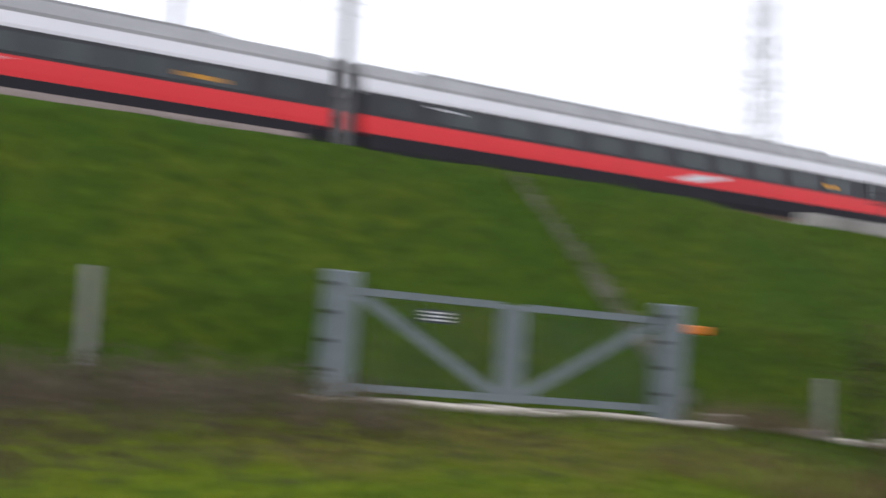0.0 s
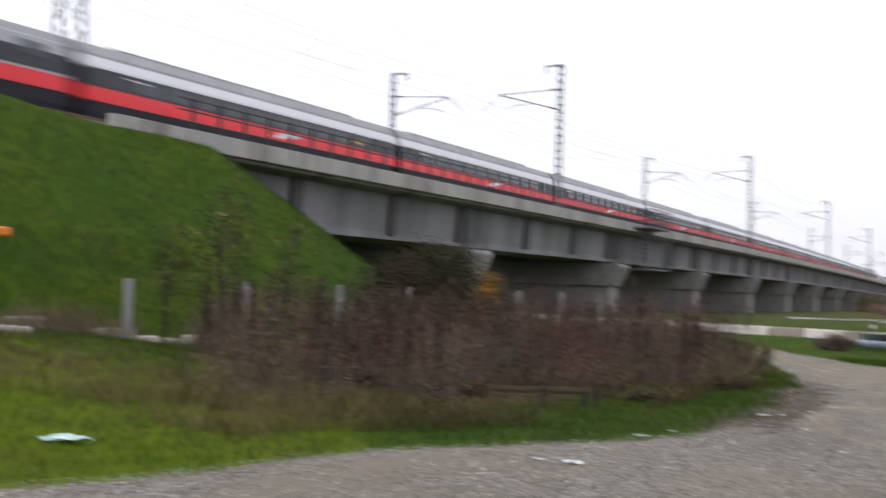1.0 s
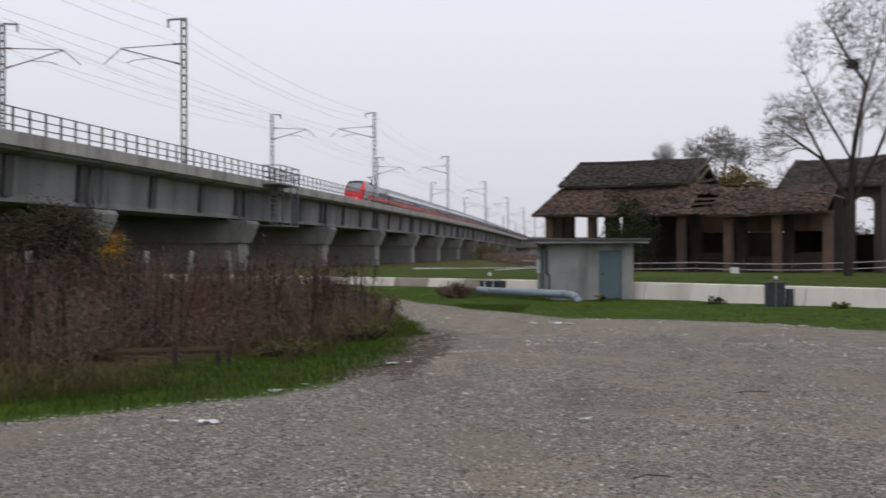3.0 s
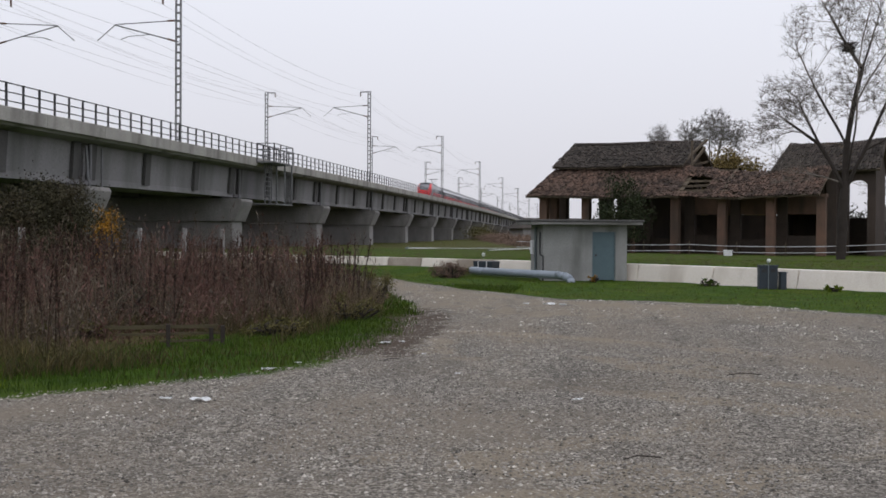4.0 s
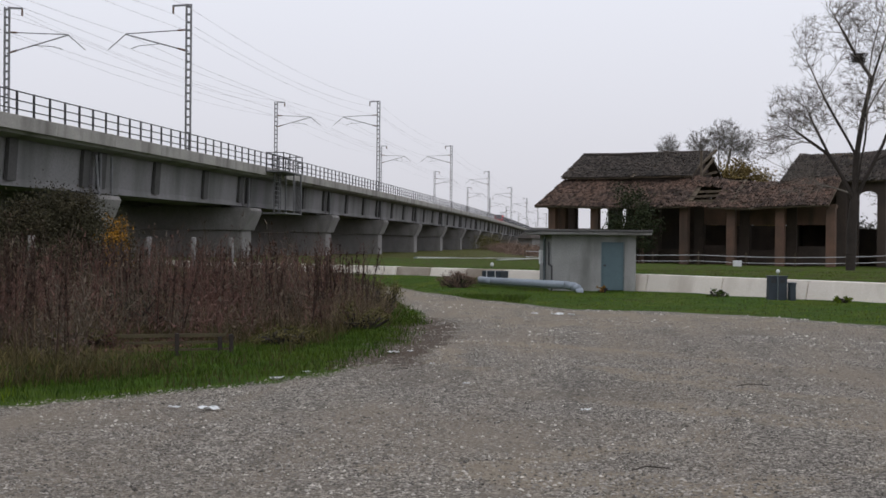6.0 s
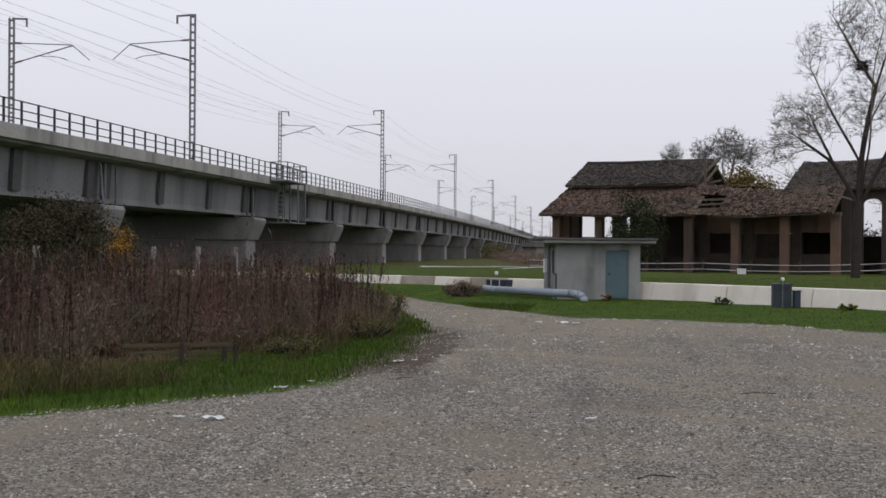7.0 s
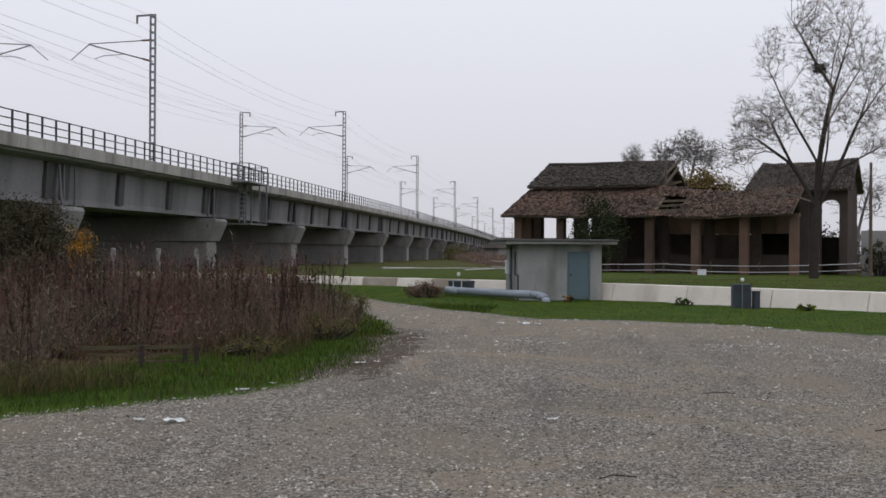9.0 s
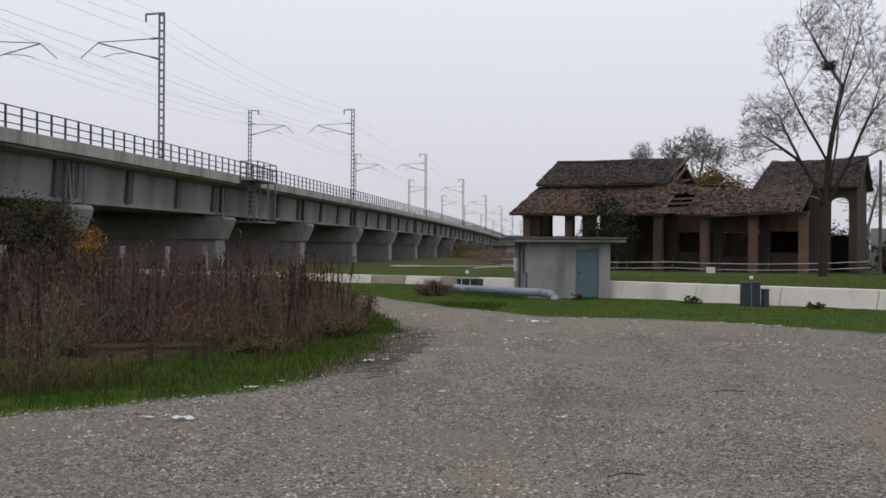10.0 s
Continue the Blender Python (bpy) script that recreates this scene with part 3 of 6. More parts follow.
def build_wires():
    for s, x in ((-1, -24.35), (1, -35.6)):
        for label, dx, dz, sag, r in (("contact wire", 3.5, -2.6, 0.05, 0.009), ("messenger wire", 3.85, -1.7, 0.5, 0.009), ("feeder wire", 0.95, -0.55, 0.9, 0.0075), ("earth wire", 0.0, -1.6, 0.7, 0.0075), ("return wire", 0.3, -0.02, 0.8, 0.0075)):
            g = Geo()
            rows = [(-171, 15.2), (-111, 15.2), (-51, 15.2)] + MASTS
            for (ya, ta), (yb, tb) in zip(rows, rows[1:]):
                pts = sagging((x + s * dx, ya, ta + dz), (x + s * dx, yb, tb + dz), sag, 8)
                for a, b in zip(pts, pts[1:]):
                    g.tube(a, b, r, r, 4, False)
            w = part("overhead_wire", g, WIRE)
            tagged(w, "thin dark overhead " + label + " strung between the masts", "overhead wire", "overhead wires")


def build_platform():
    """Maintenance landing outside the handrail, with its ladder cage below."""
    p = thing("service_platform", "grey steel service landing with a caged ladder on the viaduct side", "service platform", pose(-23.85, 83.2, 6.5))
    part("landing", Geo().box(0.0, 1.35, 0, 5.2, -0.12, -0.02), MASTSTEEL, p, "steel grating landing")
    for y in (0, 1.7, 3.4, 5.2):
        for x in (0.05, 1.3):
            part("post", Geo().box(x - 0.035, x + 0.035, y - 0.035, y + 0.035, -0.02, 1.25), DARKSTEEL, p)
    for h in (1.22, 0.8, 0.4):
        for x in (0.05, 1.3):
            part("guard_bar", Geo().bar((x, 0, h), (x, 5.2, h), 0.05), DARKSTEEL, p)
        for y in (0, 5.2):
            part("guard_bar", Geo().bar((0.05, y, h), (1.3, y, h), 0.05), DARKSTEEL, p)
    for y in (3.1, 5.1):
        for x in (0.1, 1.25):
            part("hanger", Geo().box(x - 0.05, x + 0.05, y - 0.05, y + 0.05, -3.0, -0.12), MASTSTEEL, p)
    for k in range(9):
        part("cage_bar", Geo().box(1.24, 1.27, 3.15 + k * 0.24, 3.18 + k * 0.24, -2.95, -0.6), DARKSTEEL, p)
    for k in range(8):
        part("rung", Geo().bar((0.3, 1.2, -2.7 + k * 0.33), (0.3, 2.9, -2.7 + k * 0.33), 0.05), MASTSTEEL, p)
    for y in (1.2, 2.9):
        part("rung_stile", Geo().box(0.26, 0.34, y - 0.03, y + 0.03, -2.95, -0.12), MASTSTEEL, p)
    part("lower_floor", Geo().box(-0.6, 1.3, 0.6, 5.2, -3.06, -2.98), MASTSTEEL, p)


build_viaduct()
for pier_y in PIERS:
    build_pier(pier_y)
build_abutment()
rail_ends = [31.5] + PIERS
for k, (ya, yb) in enumerate(zip(rail_ends, rail_ends[1:])):
    build_railing(ya, yb, -24.0, yb < 210)
    build_railing(ya, yb, -36.35, False)
for y, top in MASTS:
    build_mast(y, top, True)
    build_mast(y, top, False)
build_wires()
build_platform()


# ---------------------------------------------------------------- train
CAR, POWER = 26.1, 19.1
TRACK_X, TRAIN_SPEED, TAIL_AT_START = -32.65, 70.2, -54.4
# half outline of a coach from the sill up to the roof's middle
SIDE = [(1.30, 0.55), (1.40, 1.05), (1.42, 1.62), (1.415, 2.12), (1.39, 2.80), (1.28, 3.24), (0.88, 3.66), (0.0, 3.83)]


def band(lo, hi, grow=0.0):
    """The closed outline of the body between two heights."""
    def at(z):
        for (xa, za), (xb, zb) in zip(SIDE, SIDE[1:]):
            if za <= z <= zb:
                return xa + (xb - xa) * (z - za) / (zb - za) + grow
        return SIDE[0][0] + grow
    pts = [(at(lo), lo)] + [(x + grow, z) for x, z in SIDE if lo < z < hi] + [(at(hi) if hi < SIDE[-1][1] else 0.0, hi)]
    return pts + [(-x, z) for x, z in reversed(pts) if x > 0.001]


def build_coach():
    c = thing("railway_coach", "red and grey high-speed railway coach with a dark window band", "railway coach", group="cars of the train")
    L = CAR - 0.7
    part("underframe", Geo().prism(band(0.55, 1.45), 0.5, L), SKIRT, c, "dark underframe skirt")
    part("red_band", Geo().prism(band(1.45, 1.99, 0.004), 0.35, L + 0.4), RED, c, "glossy red side band")
    part("window_band", Geo().prism(band(1.99, 2.70), 0.35, L + 0.4), BANDGREY, c, "dark grey window band")
    part("cantrail", Geo().prism(band(2.70, 3.13, 0.004), 0.35, L + 0.4), TRAINWHITE, c, "silver-white upper side")
    part("roof", Geo().prism(band(3.13, 3.83), 0.35, L + 0.4), ROOFGREY, c, "grimy grey roof")
    pane = Geo()
    pane.hexa([(1.41, -0.72, 2.08), (1.43, -0.72, 2.08), (1.43, 0.72, 2.08), (1.41, 0.72, 2.08), (1.385, -0.72, 2.60), (1.405, -0.72, 2.60), (1.405, 0.72, 2.60), (1.385, 0.72, 2.60)])
    me = pane.data("window_pane", GLASS)
    for k in range(10):
        y = 4.1 + k * 1.98
        part("window_pane", me, None, c, at=pose(0, y, 0))
        part("window_pane", me, None, c, at=pose(0, y, 0, 0, 0, 180))
    for y in (1.7, L - 1.4):
        for s in (-1, 1):
            d = part("door", Geo().box(s * 1.395, s * 1.432, y - 0.45, y + 0.45, 1.99, 2.70), BANDGREY, c, "plug door")
            part("door_window", Geo().box(s * 1.43, s * 1.44, y - 0.2, y + 0.2, 2.1, 2.6), GLASS, d)
    for s in (-1, 1):
        part("destination_display", Geo().box(s * 1.39, s * 1.43, L - 4.4, L - 3.4, 2.2, 2.32), YELLOW, c, "amber lit destination display")
        part("number_plate", Geo().box(s * 1.39, s * 1.425, 2.9, 4.0, 2.5, 2.55), TRAINWHITE, c)
        part("emblem", Geo().hexa([(s * 1.41, 13.0, 1.55), (s * 1.432, 13.0, 1.55), (s * 1.432, 14.3, 1.60), (s * 1.41, 14.3, 1.60), (s * 1.41, 14.2, 1.84), (s * 1.432, 14.2, 1.84), (s * 1.432, 16.2, 1.93), (s * 1.41, 16.2, 1.93)]), TRAINWHITE, c, "pale swoosh emblem")
    part("gangway", Geo().box(-0.95, 0.95, -0.25, 0.35, 1.1, 3.3), SKIRT, c, "dark rubber gangway")
    for y in (3.6, L - 3.4):
        b = part("bogie", Geo().box(-1.15, 1.15, y - 1.7, y + 1.7, 0.42, 0.72), SKIRT, c)
        for q in (-1.3, 1.3):
            for s in (-0.75, 0.75):
                part("wheel", Geo().tube((s - 0.07, y + q, 0.46), (s + 0.07, y + q, 0.46), 0.46, n=20), DARKSTEEL, b)
    part("roof_unit", Geo().box(-0.45, 0.45, 3.0, L - 3.0, 3.74, 3.86), ROOFGREY, c)
    return c


def build_power_car():
    """Streamlined tail car: nose at y = 0, body towards positive y."""
    c = thing("power_car", "red-nosed grey high-speed power car with raised pantograph", "locomotive", group="cars of the train")
    L = POWER - 0.4
    stations = [(0.0, 0.50, 1.6), (0.15, 0.70, 2.0), (0.5, 0.84, 2.5), (1.1, 0.92, 3.05), (1.8, 0.97, 3.6), (2.6, 0.99, 3.95), (4.0, 1.0, 4.05), (5.2, 1.0, 3.95)]

    def ring(w, top):
        lo = 0.6
        pts = []
        for k in range(7):
            t = k / 6
            z = lo + (top - lo) * math.sin(t * math.pi / 2) ** 0.9
            x = 1.42 * w * (1 - max(0, t - 0.45) ** 2 * 1.9) if k < 6 else 0
            pts.append((x, z))
        return pts + [(-x, z) for x, z in reversed(pts) if x > 0.001]

    rings = [(y, ring(w, t)) for y, w, t in stations]

    def loft(a, b, keep, grow=0.0):
        g = Geo()
        for (ya, ra), (yb, rb) in list(zip(rings, rings[1:]))[a:b]:
            n = len(ra)
            for k in range(n - 1):
                if keep((ra[k][1] + ra[k + 1][1] + rb[k][1] + rb[k + 1][1]) / 4, (ya + yb) / 2, k):
                    g.face([(ra[k][0] * (1 + grow), ya - grow, ra[k][1] + grow), (ra[k + 1][0] * (1 + grow), ya - grow, ra[k + 1][1] + grow), (rb[k + 1][0] * (1 + grow), yb - grow, rb[k + 1][1] + grow), (rb[k][0] * (1 + grow), yb - grow, rb[k][1] + grow)])
        return g

    def red_zone(y, k):
        return y < 0.55 + 2.3 * min(k, 11 - k) / 5

    nose = loft(0, 6, lambda z, y, k: red_zone(y, k) and not (y > 1.8 and k in (5, 6)))
    nose.face([(x, 0, z) for x, z in rings[0][1]])
    part("nose", nose, RED, c, "rounded glossy red nose", smooth=True)
    part("cab", loft(0, 7, lambda z, y, k: not red_zone(y, k)), TRAINGREY, c, "grey cab side", smooth=True)
    part("hood", loft(4, 5, lambda z, y, k: k in (5, 6)), SKIRT, c, "dark hood over the windscreen", smooth=True)
    screen = loft(2, 4, lambda z, y, k: k in (5, 6) and z > 2.2, 0.012)
    part("windscreen", screen, WINDSCREEN, c, "sloping windscreen with the sky's reflection in its grey colour", smooth=True)
    for s in (-1, 1):
        part("side_window", Geo().hexa([(s * 1.30, 2.5, 2.45), (s * 1.36, 2.5, 2.45), (s * 1.36, 4.3, 2.45), (s * 1.30, 4.3, 2.45), (s * 1.16, 3.0, 2.95), (s * 1.24, 3.0, 2.95), (s * 1.24, 4.3, 2.98), (s * 1.16, 4.3, 2.98)]), GLASS, c, "dark slanted cab side window")
        part("tail_lamp", Geo().tube((s * 0.52, -0.06, 1.42), (s * 0.52, 0.6, 1.42), 0.17, n=14), TAIL, c, "glowing red tail lamp")
    part("skirt", Geo().prism(band(0.55, 1.5), 1.6, L), SKIRT, c, "dark underframe skirt")
    part("red_band", Geo().prism(band(1.5, 2.05, 0.012), 3.2, L), RED, c, "red side stripe")
    part("body", Geo().prism(band(1.5, 3.3), 5.15, L), TRAINGREY, c, "grey body side")
    part("dark_panel", Geo().prism(band(2.15, 2.8, 0.014), 11.5, L), BANDGREY, c)
    part("roof", Geo().prism(band(3.3, 3.83), 5.15, L), ROOFGREY, c, "grey roof")
    part("roof_equipment", Geo().box(-0.8, 0.8, 5.3, 9.4, 3.72, 3.98), SKIRT, c, "dark roof equipment", bevel=0.08)
    part("roof_fairing", Geo().box(-0.7, 0.7, 10.0, 13.2, 3.70, 3.9), ROOFGREY, c, bevel=0.08)
    part("roof_hatch", Geo().box(1.36, 1.44, 16.3, 17.3, 2.55, 3.05), GLASS, c)
    p = part("pantograph", Geo().bar((-0.6, 14.2, 3.93), (0.6, 14.2, 3.93), 0.1), DARKSTEEL, c, "raised pantograph")
    for q in (-0.45, 0.45):
        part("lower_arm", Geo().bar((q, 14.2, 3.93), (q * 0.6, 15.0, 4.5), 0.09), DARKSTEEL, p)
        part("upper_arm", Geo().bar((q * 0.6, 15.0, 4.5), (q, 13.7, 5.06), 0.08), DARKSTEEL, p)
    for y in (13.55, 13.9):
        part("contact_strip", Geo().bar((-0.85, y, 5.08), (0.85, y, 5.08), 0.08), DARKSTEEL, p)
    for y in (4.2, L - 4.2):
        b = part("bogie", Geo().box(-1.15, 1.15, y - 1.8, y + 1.8, 0.42, 0.75), SKIRT, c)
        for q in (-1.5, 1.5):
            for s in (-0.75, 0.75):
                part("wheel", Geo().tube((s - 0.07, y + q, 0.52), (s + 0.07, y + q, 0.52), 0.52, n=20), DARKSTEEL, b)
    return c


CARS = [(build_power_car(), 0.0, False)]
first = build_coach()
for k in range(11):
    CARS.append((first if k == 0 else copy_thing(first, pose(0, 0, 0)), POWER + k * CAR, False))
CARS.append((copy_thing(CARS[0][0], pose(0, 0, 0)), 2 * POWER + 11 * CAR, True))


def motions():
    """The whole train runs away along the far track at one speed."""
    for car, offset, turned in CARS:
        rows = []
        for k in range(21):
            t = k * 0.5
            y = TAIL_AT_START + TRAIN_SPEED * t + offset
            mid = y - 10 if turned else y + 13
            slope = math.degrees(-2 * 2.4e-5 * (mid - 130))
            z = deck_z(y) + 0.45
            rows.append((t, pose(TRACK_X, y, z, -slope if turned else slope, 0, 180 if turned else 0)))
        walk(car, rows)


# ---------------------------------------------------------------- gate and fence
def build_gate():
    a, b = Vector((-17.05, 9.2, 0)), Vector((-15.7, 15.05, 0))
    L = (b - a).length
    yaw = math.degrees(math.atan2(b.y - a.y, b.x - a.x))
    z = 1.1
    g = thing("field_gate", "galvanised steel double gate with diagonal braces at the embankment foot", "gate", pose(a.x, a.y, z, 0, 1.6, yaw))
    for x in (0.0, L):
        post = part("gate_post", Geo().box(x - 0.27, x + 0.27, -0.14, 0.14, -0.4, 1.9), GALV, g, "stout boxed gate post", bevel=0.02)
        for k in range(4):
            part("hinge", Geo().box(x - 0.29, x - 0.1, -0.17, -0.12, 0.3 + k * 0.45, 0.36 + k * 0.45), DARKSTEEL, post)
    part("centre_stile", Geo().box(L / 2 - 0.22, L / 2 + 0.22, -0.06, 0.06, 0.0, 1.62), GALV, g, bevel=0.01)
    for x0, x1, up in ((0.3, L / 2 - 0.22, False), (L / 2 + 0.22, L - 0.3, True)):
        part("top_rail", Geo().box(x0, x1, -0.05, 0.05, 1.54, 1.66), GALV, g)
        part("bottom_rail", Geo().box(x0, x1, -0.05, 0.05, 0.02, 0.14), GALV, g)
        za, zb = (0.14, 1.54) if up else (1.54, 0.14)
        part("diagonal_brace", Geo().bar((x0 + 0.05, 0, za), (x1 - 0.05, 0, zb), 0.06, 0.16), GALV, g)
        for k in range(1, 15):
            x = x0 + (x1 - x0) * k / 15
            part("wire_upright", Geo().bar((x, 0.02, 0.14), (x, 0.02, 1.54), 0.008), GALV, g)
    sign = part("sign_plate", Geo().box(1.35, 1.9, -0.09, -0.06, 1.2, 1.42), CABINET, g, "small dark sign plate")
    for k in range(3):
        part("sign_bar", Geo().box(1.4, 1.85, -0.096, -0.091, 1.24 + k * 0.06, 1.265 + k * 0.06), PAPER, sign)
    lamp = part("warning_lamp", Geo().box(L + 0.28, L + 0.72, -0.1, 0.06, 1.42, 1.58), ORANGE, g, "orange warning lamp on the gate post", bevel=0.03)
    s = thing("gate_sill", "pale rough concrete sill under the gate", "sill", pose(a.x, a.y, z, 0, 1.6, yaw), kind="structure")
    rnd = random.Random(9)
    x = -0.5
    while x < L + 0.5:
        w = rnd.uniform(0.35, 0.9)
        part("sill_block", Geo().box(x, x + w - 0.03, -0.95 + rnd.uniform(-0.12, 0.25), 0.35, -0.5, -0.03 + rnd.uniform(-0.07, 0.0)), STONE, s, bevel=0.04)
        x += w


FENCE = [(-19.0, 2.2), (-18.0, 5.55), (-15.2, 18.6), (-15.2, 22.55), (-15.2, 26.75), (-15.15, 30.6), (-15.1, 34.6), (-15.0, 38.6), (-15.0, 43.0), (-15.0, 47.5)]


def build_fence():
    first_post = None
    for x, y in FENCE:
        z = height(x, y)
        top = 1.68 - z if y > 8 else 1.42 if y > 5 else 1.6
        at = pose(x, y, z - 0.3)
        p = tagged(part("fence_post", Geo().prism([(-0.08, 0), (0.08, 0), (0.065, top + 0.3), (-0.065, top + 0.3)], -0.08, 0.08), CONCRETE, at=at, bevel=0.015), "weathered square concrete fence post", "fence post", "posts of the field fence")
    for (xa, ya), (xb, yb) in zip(FENCE[2:], FENCE[3:]):
        g = Geo()
        za, zb = height(xa, ya), height(xb, yb)
        for h in (0.25, 0.65, 1.05, 1.35):
            pts = sagging((xa, ya, za + h), (xb, yb, zb + h), 0.03, 4)
            for p, q in zip(pts, pts[1:]):
                g.tube(p, q, 0.004, 0.004, 4, False)
        tagged(part("fence_wire", g, BARK), "thin slack wires between concrete fence posts", "fence wire", "wires of the field fence")
    k = thing("fence_curb", "pale broken concrete curb along the fence foot", "curb", kind="structure")
    rnd = random.Random(5)
    y = 15.9
    while y < 30:
        w = rnd.uniform(0.5, 1.1)
        x = -15.6 + (y - 17) * 0.02 + rnd.uniform(-0.1, 0.1)
        part("curb_stone", Geo().box(x - 0.15, x + 0.15, y, y + w - 0.08, height(x, y) - 0.2, height(x, y) + rnd.uniform(0.08, 0.24)), STONE, k, bevel=0.04)
        y += w + rnd.uniform(0, 0.3)


def build_gutter():
    """Stepped concrete drain down the embankment's face."""
    g = thing("slope_drain", "grey stepped concrete drain channel down the grassy slope", "drain channel", kind="structure")
    n = 22
    for k in range(n):
        t0, t1 = k / n, (k + 1) / n
        x0, x1 = -24.2 + 6.6 * t0, -24.2 + 6.6 * t1
        y = 17.4
        z = height(x1, y)
        w = 0.10 + 0.12 * smooth_step(6, 13, k)
        part("drain_step", Geo().box(x0, x1 + 0.05, y - w, y + w, z - 0.15, height(x0, y) - 0.05 + 0.07 * smooth_step(5, 12, k)), MOSSDRAIN, g)


build_gate()
build_fence()
build_gutter()


# ---------------------------------------------------------------- pump hut, canal wall, pipe
def build_hut():
    h = thing("pump_hut", "small grey rendered pump hut with a flat roof and blue-grey door", "hut", pose(-2.15, 47.7, -0.25, 0, 0, 13))
    W, D, H = 3.35, 2.7, 2.18
    dx0, dx1, dh = 1.95, 2.9, 1.92
    for name, b in (("wall", (0, dx0, 0, 0.2, -0.2, H)), ("wall", (dx1, W, 0, 0.2, -0.2, H)), ("wall", (dx0, dx1, 0, 0.2, dh, H)), ("wall", (0, 0.2, 0.2, D, -0.2, H)), ("wall", (W - 0.2, W, 0.2, D, -0.2, H)), ("wall", (0.2, W - 0.2, D - 0.2, D, -0.2, H))):
        part(name, Geo().box(*b), RENDERED, h)
    r = part("roof_slab", Geo().box(-0.55, W + 0.5, -0.5, D + 0.4, H, H + 0.11), CONCRETE, h, "thin overhanging roof slab", bevel=0.02)
    part("roof_edge", Geo().box(-0.6, W + 0.55, -0.55, D + 0.45, H + 0.115, H + 0.2), RIBDARK, r, "dark weathered roof edge", bevel=0.02)
    d = part("door", Geo().box(dx0 + 0.03, dx1 - 0.03, 0.06, 0.11, 0.02, dh - 0.02), DOORBLUE, h, "closed blue-grey steel door")
    for z in (0.3, 1.0, 1.65):
        part("door_panel", Geo().box(dx0 + 0.12, dx1 - 0.12, 0.045, 0.058, z - 0.2, z + 0.2), DOORBLUE, d)
    part("door_handle", Geo().box(dx0 + 0.12, dx0 + 0.2, 0.0, 0.055, 0.95, 1.02), DARKSTEEL, d)
    part("door_frame", Geo().box(dx0, dx0 + 0.04, 0.03, 0.14, 0, dh).box(dx1 - 0.04, dx1, 0.03, 0.14, 0, dh), GALV, h)
    part("down_pipe", Geo().path([(-0.06, 1.3, H - 0.1), (-0.06, 1.3, -0.1)], 0.05), GALV, h)
    part("cable_pipe", Geo().path([(-0.05, 0.35, 1.9), (-0.05, 0.35, 1.0), (0.0, -0.05, 0.95), (0.0, -0.05, -0.1)], 0.03), DARKSTEEL, h)
    part("meter_box", Geo().box(-0.16, 0.0, 1.6, 2.0, 1.0, 1.55), PAPER, h, "small pale meter box", bevel=0.01)


def build_canal_wall():
    """Pale concrete canal lining, in slabs, with earth-stained breaks."""
    w = thing("canal_wall", "pale stained concrete canal lining in slabs", "canal wall", kind="structure")
    for (xa, ya), (xb, yb) in zip(WALL_LINE, WALL_LINE[1:]):
        a, b = Vector((xa, ya, 0)), Vector((xb, yb, 0))
        d = (b - a).normalized()
        nrm = Vector((-d.y, d.x, 0))
        n = max(1, round((b - a).length / (2.1 if xa == -11.6 else 4.2)))
        for k in range(n):
            p, q = a.lerp(b, k / n) + d * 0.02, a.lerp(b, (k + 1) / n) - d * 0.02
            lo, hi = -0.62, 0.4
            part("slab", Geo().hexa([p + Vector((0, 0, lo)) - nrm * 0.25, q + Vector((0, 0, lo)) - nrm * 0.25, q + Vector((0, 0, lo)) + nrm * 0.5, p + Vector((0, 0, lo)) + nrm * 0.5,
                                     p + Vector((0, 0, hi)), q + Vector((0, 0, hi)), q + Vector((0, 0, hi)) + nrm * 0.5, p + Vector((0, 0, hi)) + nrm * 0.5]), MUDDY if -10.2 < p.x < -9.0 or -6.6 < p.x < -5.6 else PALE, w, bevel=0.02)


def build_pipe():
    p = thing("water_pipe", "thick grey-blue painted water pipe lying on the grass", "pipe", pose(0, 0, 0))
    pts = [(-5.2, 50.2, 0.03), (-4.6, 49.4, 0.02), (-1.55, 46.55, 0.0), (-1.25, 46.3, -0.03), (-1.05, 46.15, -0.12), (-0.98, 46.1, -0.35)]
    g = Geo().path(pts, 0.155, 16)
    part("pipe_run", g, PIPEPAINT, p, smooth=True)


